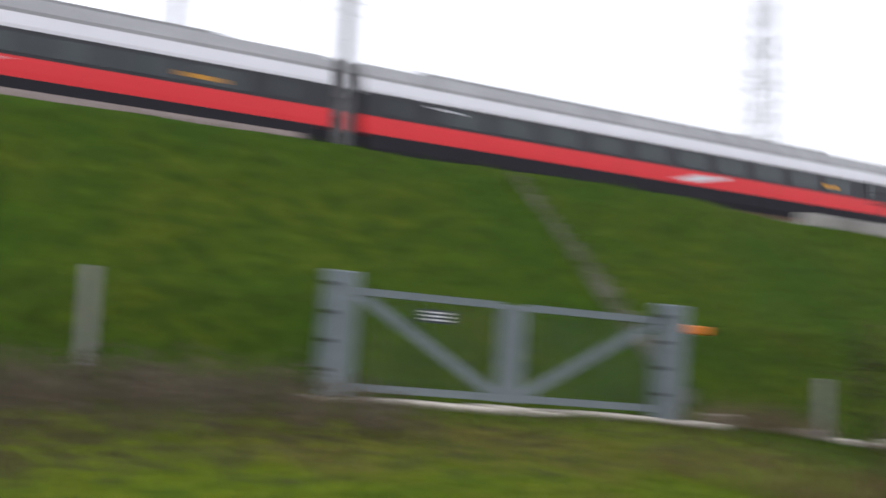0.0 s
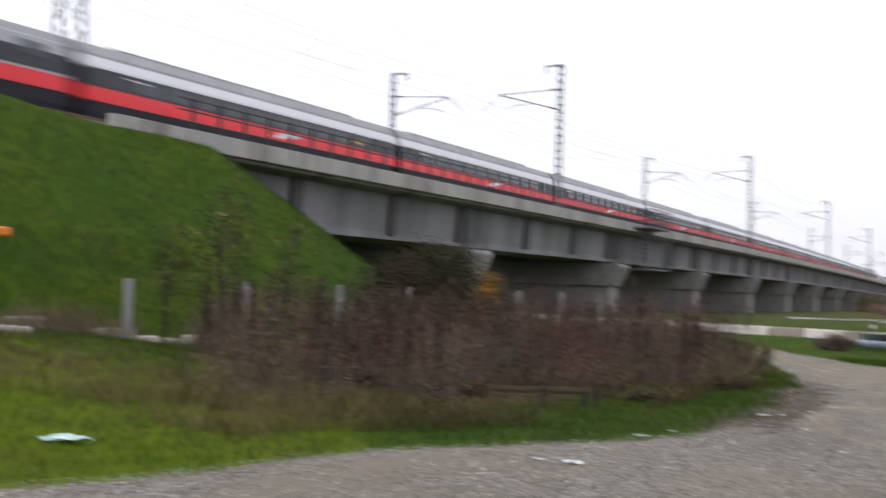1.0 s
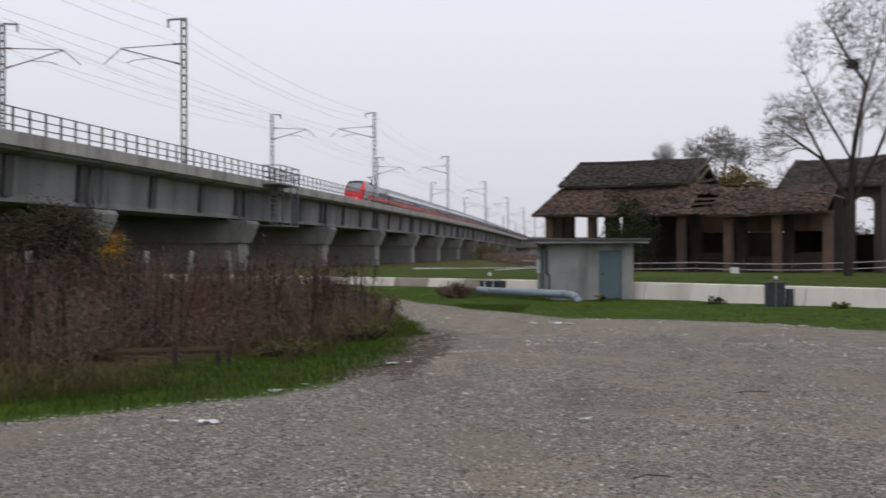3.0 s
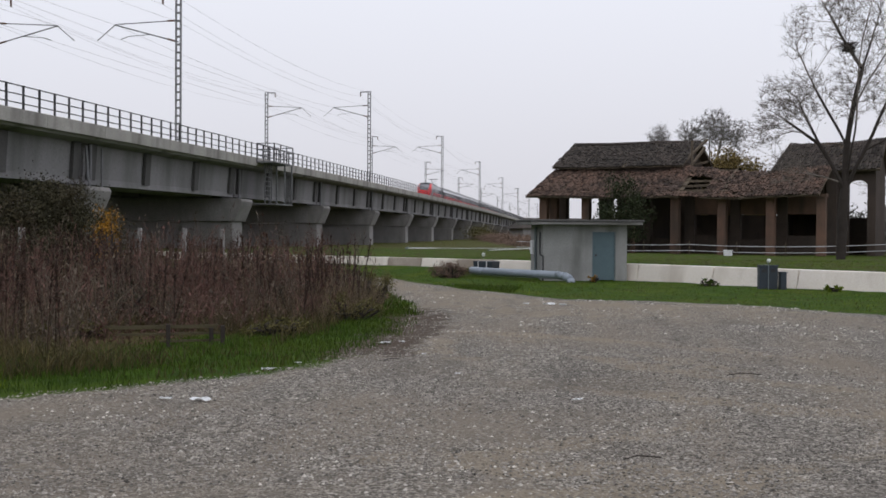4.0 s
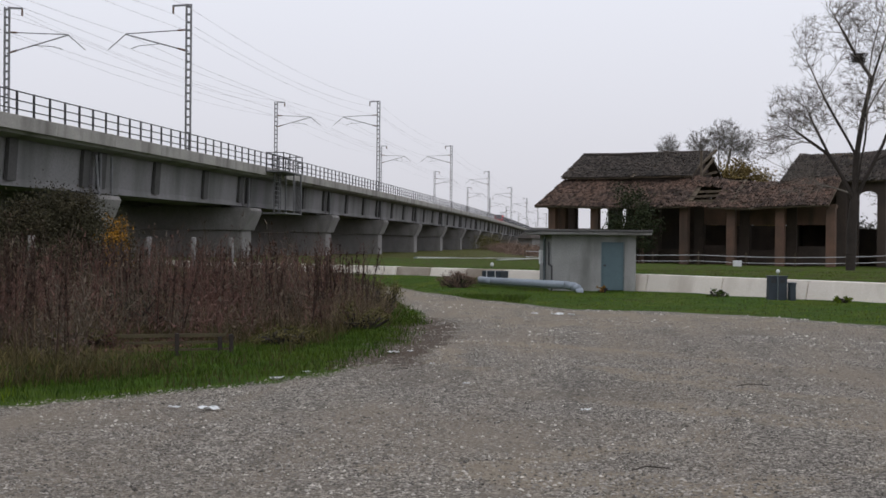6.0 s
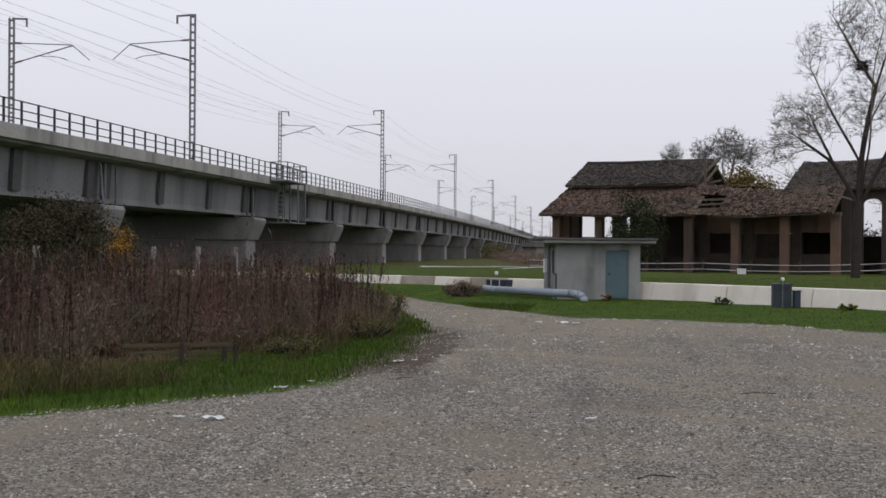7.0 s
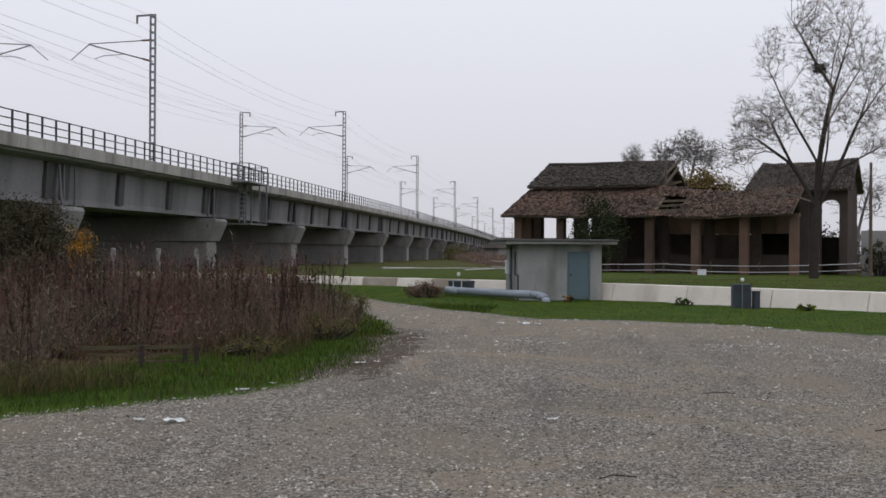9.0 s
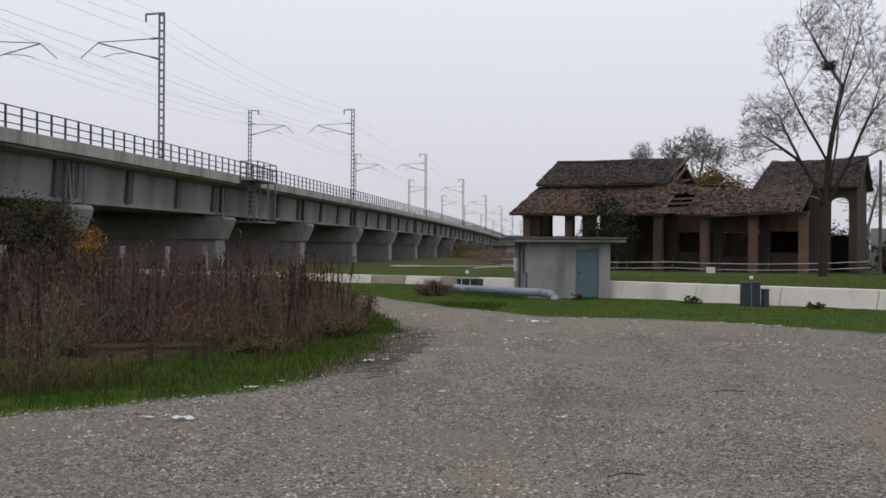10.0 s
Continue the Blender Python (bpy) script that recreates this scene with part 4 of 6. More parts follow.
def build_cabinets():
    for x, y, w, hgt, lab in ((5.7, 42.4, 0.62, 0.78, "dark blue plastic utility cabinet on the grass"), (6.18, 42.3, 0.20, 0.56, "narrow dark utility pillar on the grass")):
        z = height(x, y)
        c = thing("utility_cabinet", lab, "utility cabinet", pose(x, y, z, 0, 0, 8), "utility cabinets")
        part("body", Geo().box(-w / 2, w / 2, -0.16, 0.16, -0.1, hgt), CABINET, c, bevel=0.015)
        part("cap", Geo().box(-w / 2 - 0.02, w / 2 + 0.02, -0.18, 0.18, hgt, hgt + 0.04), CABINET, c, bevel=0.01)
        if w > 0.4:
            part("door_joint", Geo().box(-0.012, 0.012, -0.172, -0.161, 0.0, hgt - 0.03), DARKSTEEL, c)
            for q in (-1, 1):
                part("vent", Geo().box(q * 0.15 - 0.08, q * 0.15 + 0.08, -0.17, -0.161, hgt - 0.2, hgt - 0.1), DARKSTEEL, c)
    x, y = 5.75, 42.25
    m = thing("marker_post", "thin pale marker post with a round white head", "marker post", pose(x - 0.05, y - 0.1, height(x, y)))
    part("stick", Geo().tube((0, 0, -0.1), (0, 0, 0.9), 0.016), GALV, m)
    ball = Geo()
    for k in range(6):
        a0, a1 = math.pi * k / 6, math.pi * (k + 1) / 6
        ball.tube((0, 0, 0.97 - 0.07 * math.cos(a0)), (0, 0, 0.97 - 0.07 * math.cos(a1)), max(0.002, 0.07 * math.sin(a0)), max(0.002, 0.07 * math.sin(a1)), 12, False)
    part("round_head", ball, PAPER, m, smooth=True)
    x, y = -4.75, 52.0
    b = thing("water_trough", "dark blue plastic crate by the canal edge", "crate", pose(x, y, height(x, y), 0, 0, -30))
    part("body", Geo().prism([(-0.45, -0.05), (0.45, -0.05), (0.5, 0.42), (-0.5, 0.42)], -0.3, 0.3), CABINET, b, bevel=0.02)
    for s in (-1, 1):
        part("stripe", Geo().box(s * 0.22 - 0.02, s * 0.22 + 0.02, -0.318, -0.305, 0.0, 0.4), PAPER, b)


build_hut()
build_canal_wall()
build_pipe()
build_cabinets()


# ---------------------------------------------------------------- ruined barn
A, B = Vector((-4.51, 91.9, 0)), Vector((14.5, 84.8, 0))
BARN_YAW = math.degrees(math.atan2(B.y - A.y, B.x - A.x))
BARN = pose(A.x, A.y, 0.1, 0, 0, BARN_YAW)
BAY = (B - A).length / 6


def roof_tiles(name, corners, parent, mat, seed, missing=0.0, sag=0.0, holes=()):
    """Half-round clay tiles laid in courses over a four-cornered slope: eave a-b, ridge d-c."""
    a, b, c, d = [Vector(q) for q in corners]
    rnd = random.Random(seed)
    width, run = max((b - a).length, (c - d).length), ((d - a).length + (c - b).length) / 2
    nu, nv = max(2, round(width / 0.23)), max(2, round(run / 0.36))
    nrm = (b - a).cross(d - a).normalized()
    if nrm.z < 0:
        nrm = -nrm
    verts, faces = [], []

    def at(u, v):
        p = a.lerp(b, u).lerp(d.lerp(c, u), v)
        return p - Vector((0, 0, 1)) * sag * (math.sin(u * math.pi * 2.3 + seed) * 0.5 + math.sin(u * math.pi) + 0.6 * noise.noise((u * 9, v * 3, seed))) * (0.4 + 0.6 * v)

    for j in range(nv):
        for i in range(nu):
            u0, u1 = i / nu, (i + 0.98) / nu
            v0, v1 = (j - 0.12) / nv, (j + 1) / nv
            if rnd.random() < missing or any(h0 < u0 < h1 and w0 < v0 < w1 for h0, h1, w0, w1 in holes):
                continue
            lift = rnd.uniform(0, 0.05) + (0.08 if rnd.random() < 0.03 else 0)
            turn = rnd.uniform(-0.16, 0.16) / nu
            v0 += rnd.uniform(-0.12, 0.05) / nv
            p00, p10, p01, p11 = at(u0 + turn, v0), at(u1 + turn, v0), at(u0, v1), at(u1, v1)
            k = len(verts)
            up0, up1 = nrm * (0.03 + lift), nrm * lift
            verts += [p00 + up0, p00.lerp(p10, 0.5) + nrm * (0.115 + lift), p10 + up0, p01 + up1, p01.lerp(p11, 0.5) + nrm * (0.085 + lift), p11 + up1]
            faces += [(k, k + 1, k + 4, k + 3), (k + 1, k + 2, k + 5, k + 4), (k, k + 2, k + 1)]
    ob = bulk(name, [tuple(q) for q in verts], faces, mat)
    ob.parent = parent
    tagged(ob, "weathered curved clay roof tiles", kind="stuff")
    n = 14
    for i in range(n):
        u0, u1 = i / n + 0.002, (i + 1) / n - 0.002
        if any(h0 < (u0 + u1) / 2 < h1 for h0, h1, w0, w1 in holes):
            continue
        lo = nrm * -0.06
        part("roof_board", Geo().hexa([at(u0, 0) + lo * 2, at(u1, 0) + lo * 2, at(u1, 1) + lo * 2, at(u0, 1) + lo * 2, at(u0, 0) + lo * 0.5, at(u1, 0) + lo * 0.5, at(u1, 1) + lo * 0.5, at(u0, 1) + lo * 0.5]), TIMBER, parent)
    return ob


def pillar(parent, x, y, w, top, mat=None):
    g = Geo().box(x - w / 2, x + w / 2, y - w / 2, y + w / 2, -0.4, top - 0.25)
    p = part("pillar", g, mat or BRICK, parent, "worn brick pillar", bevel=0.03)
    part("pillar_head", Geo().box(x - w / 2 - 0.06, x + w / 2 + 0.06, y - w / 2 - 0.06, y + w / 2 + 0.06, top - 0.25, top - 0.02), mat or BRICK, p)


def build_barn():
    b = thing("ruined_barn", "ruined brick barn with open pillars and sagging clay-tile roofs", "barn", BARN)
    L = 6 * BAY
    eave, mid, depth = 4.25, 6.35, 4.2
    for k in range(7):
        pillar(b, k * BAY + 0.35, 0.35, 0.6, eave)
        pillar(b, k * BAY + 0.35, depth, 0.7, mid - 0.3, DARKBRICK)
    pillar(b, 0.35, 2.3, 0.6, eave + 0.8)
    for k in range(6):
        part("tie_beam", Geo().box(k * BAY, (k + 1) * BAY + 0.2, 0.2, 0.5, eave - 0.02, eave + 0.22), TIMBER, b)
        part("cross_beam", Geo().bar((k * BAY + 0.35, 0.3, eave + 0.1), (k * BAY + 0.35, depth + 0.2, mid - 0.2), 0.2, 0.24), TIMBER, b)
    # back rooms: dark wall with openings; added panels between the pillars mimic pale background
    for k in range(6):
        x0, x1 = k * BAY + 0.7, (k + 1) * BAY
        if k == 0:
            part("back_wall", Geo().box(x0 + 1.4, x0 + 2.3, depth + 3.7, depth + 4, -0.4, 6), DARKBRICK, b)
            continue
        part("back_wall", Geo().box(x0 - 0.7, x1, depth + 3.7, depth + 4, -0.4, 2.9 if k in (3, 4) else 6.0), DARKBRICK, b, "dark brick back wall with the room's shade in its colour")
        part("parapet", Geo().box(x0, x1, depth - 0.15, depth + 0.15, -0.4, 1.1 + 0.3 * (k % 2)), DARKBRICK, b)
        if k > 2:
            part("panel_over_opening", Geo().box(x0, x1, depth - 0.15, depth + 0.15, 2.9, 4.2), BRICK, b, "added brick panel standing in for the pale background through the opening")
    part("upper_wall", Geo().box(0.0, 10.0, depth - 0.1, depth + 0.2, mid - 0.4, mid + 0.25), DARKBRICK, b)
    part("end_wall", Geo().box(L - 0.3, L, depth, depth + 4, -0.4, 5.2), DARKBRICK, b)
    # lean-to roof along the front and round the hipped end
    x_end = 10.3
    roof_tiles("tiles_lean_to", [(-0.75, -0.75, eave - 0.05), (x_end, -0.75, eave - 0.15), (x_end, depth + 0.1, mid + 0.05), (-0.45, depth + 0.1, mid + 0.05)], b, TILE, 3, 0.02, 0.15)
    roof_tiles("tiles_long_lean_to", [(x_end, -0.75, eave - 0.15), (L + 0.4, -0.75, eave - 0.1), (L + 0.4, depth, mid - 0.12), (x_end, depth, mid + 0.05)], b, TILE, 5, 0.05, 0.24, holes=((0.04, 0.22, 0.12, 0.62),))
    roof_tiles("tiles_rear_lean_to", [(L + 0.4, 2 * depth + 0.6, eave + 0.4), (x_end, 2 * depth + 0.6, eave + 0.4), (x_end, depth, mid + 0.05), (L + 0.4, depth, mid - 0.12)], b, MOSSTILE, 9, 0.03, 0.1, holes=((0.3, 0.62, 0.0, 1.0),))
    # upper gabled roof
    u0, u1, rz = -0.45, 10.0, 8.6
    roof_tiles("tiles_upper_front", [(u0, depth - 0.5, mid + 0.2), (u1, depth - 0.5, mid + 0.2), (u1 + 0.1, depth + 4.2, rz), (u0 - 0.1, depth + 4.2, rz)], b, MOSSTILE, 6, 0.015, 0.13)
    roof_tiles("tiles_upper_back", [(u1, depth + 8.6, mid + 0.2), (u0, depth + 8.6, mid + 0.2), (u0, depth + 4.2, rz), (u1, depth + 4.2, rz)], b, MOSSTILE, 8, 0.02, 0.05)
    part("gable", Geo().hexa([(u0 + 0.3, depth, mid - 0.2), (u0 + 0.6, depth, mid - 0.2), (u0 + 0.6, depth + 8.2, mid - 0.2), (u0 + 0.3, depth + 8.2, mid - 0.2), (u0 + 0.3, depth + 4.1, rz - 0.25), (u0 + 0.6, depth + 4.1, rz - 0.25), (u0 + 0.6, depth + 4.2, rz - 0.25), (u0 + 0.3, depth + 4.2, rz - 0.25)]), DARKBRICK, b)
    part("gable", Geo().hexa([(u1 - 0.9, depth, mid - 0.2), (u1 - 0.6, depth, mid - 0.2), (u1 - 0.6, depth + 8.2, mid - 0.2), (u1 - 0.9, depth + 8.2, mid - 0.2), (u1 - 0.9, depth + 4.1, rz - 0.35), (u1 - 0.6, depth + 4.1, rz - 0.35), (u1 - 0.6, depth + 4.2, rz - 0.35), (u1 - 0.9, depth + 4.2, rz - 0.35)]), DARKBRICK, b)
    for k in range(1, 4):
        pillar(b, k * BAY * 0.99, depth + 8.0, 0.6, mid, DARKBRICK)
    part("ridge_cap", Geo().path([(u0, depth + 4.2, rz + 0.06), (u0 + 3, depth + 4.2, rz + 0.0), (u1 - 3, depth + 4.2, rz + 0.03), (u1, depth + 4.2, rz)], 0.13), MOSSTILE, b)
    # broken rafters at the collapsed end
    for (p, q) in (((u1 - 0.4, depth - 0.2, mid + 0.1), (u1 + 0.7, depth + 3.6, rz + 0.1)), ((u1 + 0.2, depth, mid - 0.2), (u1 + 0.9, depth + 2.2, rz - 0.6)), ((u1 - 0.2, depth + 1, mid + 0.2), (u1 + 1.4, depth + 1.2, mid + 0.5)),
                   ((x_end + 0.4, 1.0, eave + 0.6), (x_end + 2.6, 1.3, eave + 0.7)), ((x_end + 0.2, 2.0, eave + 1.0), (x_end + 2.8, 2.2, eave + 1.05)), ((x_end + 0.1, 0.2, eave + 0.25), (x_end + 2.9, 0.3, eave + 0.3)), ((u1 + 0.5, depth + 0.2, mid), (u1 + 0.5, depth + 0.2, rz - 0.2))):
        part("broken_rafter", Geo().bar(p, q, 0.13, 0.16), TIMBER, b, "bare broken rafter")
    # tall end block with an open arch
    e = thing("barn_annex", "tall brick barn annex with an open arch and tiled roof", "barn", BARN @ pose(16.8, 4.6, 0))
    W, D, H, R = 6.7, 4.6, 6.3, 8.2
    ax0, ax1, spring = 4.9, 6.15, 5.0
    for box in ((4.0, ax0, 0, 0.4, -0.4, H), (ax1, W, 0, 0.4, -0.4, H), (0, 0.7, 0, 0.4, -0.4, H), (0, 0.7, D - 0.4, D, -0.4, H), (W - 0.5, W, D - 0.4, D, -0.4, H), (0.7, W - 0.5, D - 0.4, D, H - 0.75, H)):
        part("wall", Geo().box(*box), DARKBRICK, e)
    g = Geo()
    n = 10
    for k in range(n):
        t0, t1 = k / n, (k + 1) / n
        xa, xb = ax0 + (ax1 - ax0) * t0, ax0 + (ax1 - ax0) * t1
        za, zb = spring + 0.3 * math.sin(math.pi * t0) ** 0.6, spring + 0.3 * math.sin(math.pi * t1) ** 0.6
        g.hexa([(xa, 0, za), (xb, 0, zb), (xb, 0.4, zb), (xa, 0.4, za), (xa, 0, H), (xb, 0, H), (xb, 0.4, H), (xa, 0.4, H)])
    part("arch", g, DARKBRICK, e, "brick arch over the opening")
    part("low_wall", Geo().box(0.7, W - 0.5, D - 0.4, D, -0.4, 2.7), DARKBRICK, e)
    part("panel_over_opening", Geo().box(0.7, 4.0, 0.0, 0.4, 3.9, H), DARKBRICK, e)
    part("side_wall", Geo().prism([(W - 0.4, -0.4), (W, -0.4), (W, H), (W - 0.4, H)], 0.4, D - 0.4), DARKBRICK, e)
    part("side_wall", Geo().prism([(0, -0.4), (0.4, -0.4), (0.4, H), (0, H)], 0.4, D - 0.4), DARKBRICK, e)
    part("gable", Geo().hexa([(W - 0.4, 0, H), (W, 0, H), (W, D, H), (W - 0.4, D, H), (W - 0.4, D / 2 - 0.1, R), (W, D / 2 - 0.1, R), (W, D / 2 + 0.1, R), (W - 0.4, D / 2 + 0.1, R)]), DARKBRICK, e)
    roof_tiles("tiles_front", [(-0.4, -0.7, H - 0.3), (W + 0.4, -0.7, H - 0.3), (W + 0.4, D / 2, R + 0.1), (0.3, D / 2, R - 0.15)], e, MOSSTILE, 11, 0.02, 0.14)
    roof_tiles("tiles_back", [(W + 0.4, D + 0.7, H - 0.3), (-0.4, D + 0.7, H - 0.3), (0.3, D / 2, R - 0.15), (W + 0.4, D / 2, R + 0.1)], e, MOSSTILE, 12, 0.01, 0.05)
    f = thing("field_rail", "thin pale rail fence before the barn", "fence", BARN @ pose(0, -4.0, 0))
    for k in range(9):
        part("post", Geo().box(k * 3.2 - 0.025, k * 3.2 + 0.025, -0.025, 0.025, -0.3, 0.95), TIMBER, f)
    for h in (0.45, 0.85):
        part("rail", Geo().path(sagging((0, 0, h), (12.8, 0, h - 0.1), 0.12, 6) + sagging((12.8, 0, h - 0.1), (25.6, 0, h + 0.05), 0.16, 6)[1:], 0.022, 5), PALESTEEL, f)


build_barn()


# ---------------------------------------------------------------- trees, weeds and grass
def grown_tree(name, label, x, y, base_r, fork, leaders, blobs, seed, twig_r=0.012, twigs=4, twig_len=(0.2, 0.5), leaf=None, leaves=0, lean=(0.0, 0.0), mat=None, category="tree"):
    """A bare tree: a trunk, leading limbs that curve upwards, and twigs that grow from the nearest limb to fill the crown's clumps.

    leaders: limb it starts from (-1 the trunk), share of that limb, x, y and z of its first direction, length, upward bend.
    blobs: middle and half-axes of a crown clump, number of shoots.
    """
    rnd = random.Random(seed)
    t = thing(name, label, category, pose(x, y, height(x, y) - 0.1))
    pos, parent, heading = [Vector((0, 0, 0))], [-1], [Vector((0, 0, 1))]

    def add(p, k):
        pos.append(p)
        parent.append(k)
        heading.append((p - pos[k]).normalized())
        return len(pos) - 1

    k, limbs = 0, []
    run = [0]
    for j in range(1, 9):
        f = j / 8
        k = add(Vector((lean[0] * f + rnd.gauss(0, 0.02), lean[1] * f + rnd.gauss(0, 0.02), fork * f)), k)
        run.append(k)
    trunk_run = run
    for src, share, dx, dy, dz, reach, bend in leaders:
        source = trunk_run if src < 0 else limbs[src]
        k = source[min(len(source) - 1, int(share * len(source)))]
        d, run = Vector((dx, dy, dz)).normalized(), [k]
        n = max(4, int(reach / 0.45))
        for j in range(n):
            d = (d + Vector((rnd.gauss(0, 0.035), rnd.gauss(0, 0.035), rnd.gauss(bend, 0.02)))).normalized()
            k = add(pos[k] + d * reach / n, k)
            run.append(k)
        limbs.append(run)
    shoots = []
    for cx, cy, cz, rx, ry, rz, n in blobs:
        for _ in range(n):
            v = Vector((rnd.gauss(0, 1), rnd.gauss(0, 1), rnd.gauss(0, 1))).normalized() * rnd.random() ** 0.45
            shoots.append(Vector((cx + v.x * rx, cy + v.y * ry, cz + v.z * rz)))
    origin = pos[len(trunk_run) - 1]
    shoots.sort(key=lambda q: (q - origin).length)
    first_free = len(trunk_run) - 2
    store = np.zeros((len(pos) + len(shoots) * 14, 7))
    for j in range(len(pos)):
        store[j] = (*pos[j], *heading[j], 0.0)
    ends, step = [], 0.05 * fork
    for q in shoots:
        m = len(pos)
        gap = np.array(q)[None, :] - store[first_free:m, :3]
        dist = np.linalg.norm(gap, axis=1) + 1e-6
        along = (gap * store[first_free:m, 3:6]).sum(1) / dist
        k = int(np.argmin(dist * (1.75 - 1.0 * along + 0.5 * np.maximum(0, -gap[:, 2] / dist)) + step * store[first_free:m, 6])) + first_free
        a, age = pos[k], store[k, 6] + 1
        span = (q - a).length
        n = max(2, min(12, int(span / 0.45)))
        mid = a.lerp(q, 0.5) + heading[k] * span * 0.10 + Vector((rnd.gauss(0, 0.05), rnd.gauss(0, 0.05), -0.03)) * span
        for j in range(1, n + 1):
            f = j / n
            p = a * (1 - f) ** 2 + mid * 2 * f * (1 - f) + q * f * f + Vector((rnd.gauss(0, 0.012), rnd.gauss(0, 0.012), rnd.gauss(0, 0.012)))
            k = add(p, k)
            store[k] = (*p, *heading[k], age)
        ends.append(k)
    load = [0.0] * len(pos)
    for k in ends:
        load[k] += 1
    for k in range(len(pos) - 1, 0, -1):
        load[parent[k]] += load[k]
    top = load[0]
    wide = [max(twig_r, base_r * (max(w, 0.3) / top) ** 0.56) for w in load]
    trunk, crown = Geo(), Geo()
    for k in range(1, len(pos)):
        r0, r1 = min(wide[parent[k]], wide[k] * 1.25), wide[k]
        (trunk if r1 > base_r * 0.2 else crown).tube(pos[parent[k]], pos[k], r0, r1, 8 if r1 > 0.05 else 5 if r1 > 0.025 else 3, False)
    for k in ends:
        for _ in range(twigs):
            d = (heading[k] * 0.7 + Vector((rnd.gauss(0, 0.6), rnd.gauss(0, 0.6), rnd.gauss(0.1, 0.5)))).normalized()
            crown.tube(pos[k], pos[k] + d * rnd.uniform(*twig_len), twig_r * 0.8, twig_r * 0.3, 3, False)
    part("trunk", trunk, mat or BARK, t, "dark bare trunk and limbs", smooth=True)
    tagged(part("crown", crown, mat or TWIG, t, "fine leafless twigs"), kind="stuff")
    if leaves:
        g = Geo()
        for _ in range(leaves):
            leaf_quad(g, pos[rnd.choice(ends)] + Vector((rnd.gauss(0, 0.18), rnd.gauss(0, 0.18), rnd.gauss(0, 0.18))), rnd.uniform(0.025, 0.07), rnd)
        tagged(part("leaves", g, leaf, t, "last withered leaves"), kind="stuff")
    return t


def leaf_quad(g, c, s, rnd):
    a = Vector((rnd.gauss(0, 1), rnd.gauss(0, 1), rnd.gauss(0, 1))).normalized()
    b = a.cross(Vector((rnd.gauss(0, 1), rnd.gauss(0, 1), rnd.gauss(0, 1)))).normalized()
    g.face([c - a * s, c + b * s * 0.55, c + a * s, c - b * s * 0.55])


def shrub(name, label, x, y, rx, ry, tall, leaf, seed, count, size=(0.05, 0.12), z=None, clumps=26):
    """Stems and clumps of small leaves with gaps between them."""
    rnd = random.Random(seed)
    t = thing(name, label, "bush", pose(x, y, height(x, y) if z is None else z))
    stems, g = Geo(), Geo()
    cl = []
    for k in range(clumps):
        w, r = rnd.uniform(0, 2 * math.pi), math.sqrt(rnd.random())
        h = tall * (0.12 + 0.88 * rnd.random() * (1 - 0.45 * r * r))
        c = Vector((rx * r * math.cos(w), ry * r * math.sin(w), h))
        cl.append((c, rnd.uniform(0.12, 0.26) * (rx + tall) / 2))
        base = Vector((c.x * 0.25, c.y * 0.25, -0.1))
        m = base.lerp(c, 0.55) + Vector((rnd.gauss(0, 0.1), rnd.gauss(0, 0.1), 0.1))
        stems.tube(base, m, 0.035, 0.022, 5, False)
        stems.tube(m, c, 0.022, 0.008, 4, False)
    for _ in range(count):
        c, r = rnd.choice(cl)
        d = Vector((rnd.gauss(0, 1), rnd.gauss(0, 1), rnd.gauss(0, 0.8)))
        leaf_quad(g, c + d * r * 0.5, rnd.uniform(*size), rnd)
    tagged(part("woody_base", stems, BARK, t, "thin woody stems"), kind="stuff")
    tagged(part("foliage", g, leaf, t), kind="stuff")
    return t


grown_tree("bare_tree", "tall leafless tree standing before the barn annex", 12.5, 65.5, 0.25, 3.7,
           [(-1, 0.99, 0.02, 0.02, 1, 12.5, 0.0), (-1, 0.99, 0.10, -0.1, 1, 10.5, 0.01), (-1, 0.99, 0.40, 0.05, 1, 11.0, 0.012), (-1, 0.9, -0.55, 0.1, 1, 4.2, -0.03), (0, 0.18, -0.55, -0.2, 1, 5.2, 0.01),
            (2, 0.22, 0.9, 0.1, 0.5, 4.5, 0.0), (0, 0.5, -0.6, 0.15, 1, 4.8, 0.0), (2, 0.45, 0.65, -0.1, 1, 5.0, 0.02), (0, 0.7, 0.3, 0.2, 1, 4.0, 0.0), (0, 0.35, 0.45, -0.3, 1, 3.5, 0.01), (2, 0.6, -0.25, 0.2, 1, 4.5, 0.0), (3, 0.6, -1.0, 0.1, 0.75, 4.0, 0.0), (3, 0.6, -0.55, 0.0, 1, 3.6, 0.02)],
           [(-0.1, 0, 13.2, 1.3, 1.4, 3.2, 300), (1.7, 0, 12.2, 1.5, 1.6, 3.0, 260), (-2.2, 0, 11.8, 0.9, 1.2, 1.7, 90), (-1.7, 0, 8.6, 1.2, 1.4, 1.7, 170), (-3.1, 0, 8.1, 1.35, 1.3, 1.6, 240), (-4.0, 0, 6.6, 1.0, 1.0, 0.9, 80),
            (2.8, 0, 8.6, 1.8, 1.6, 1.9, 240), (0.4, 0, 8.9, 1.2, 1.2, 1.8, 160), (3.6, 0, 6.9, 1.2, 1.0, 0.6, 60), (-2.6, 0, 4.8, 1.4, 1.0, 0.9, 70), (3.4, 0, 11.0, 1.2, 1.3, 2.0, 120)],
           28, twig_r=0.0085, twigs=6, twig_len=(0.2, 0.55), leaf=OLIVESCRUB, leaves=700, lean=(0.15, 0.0))


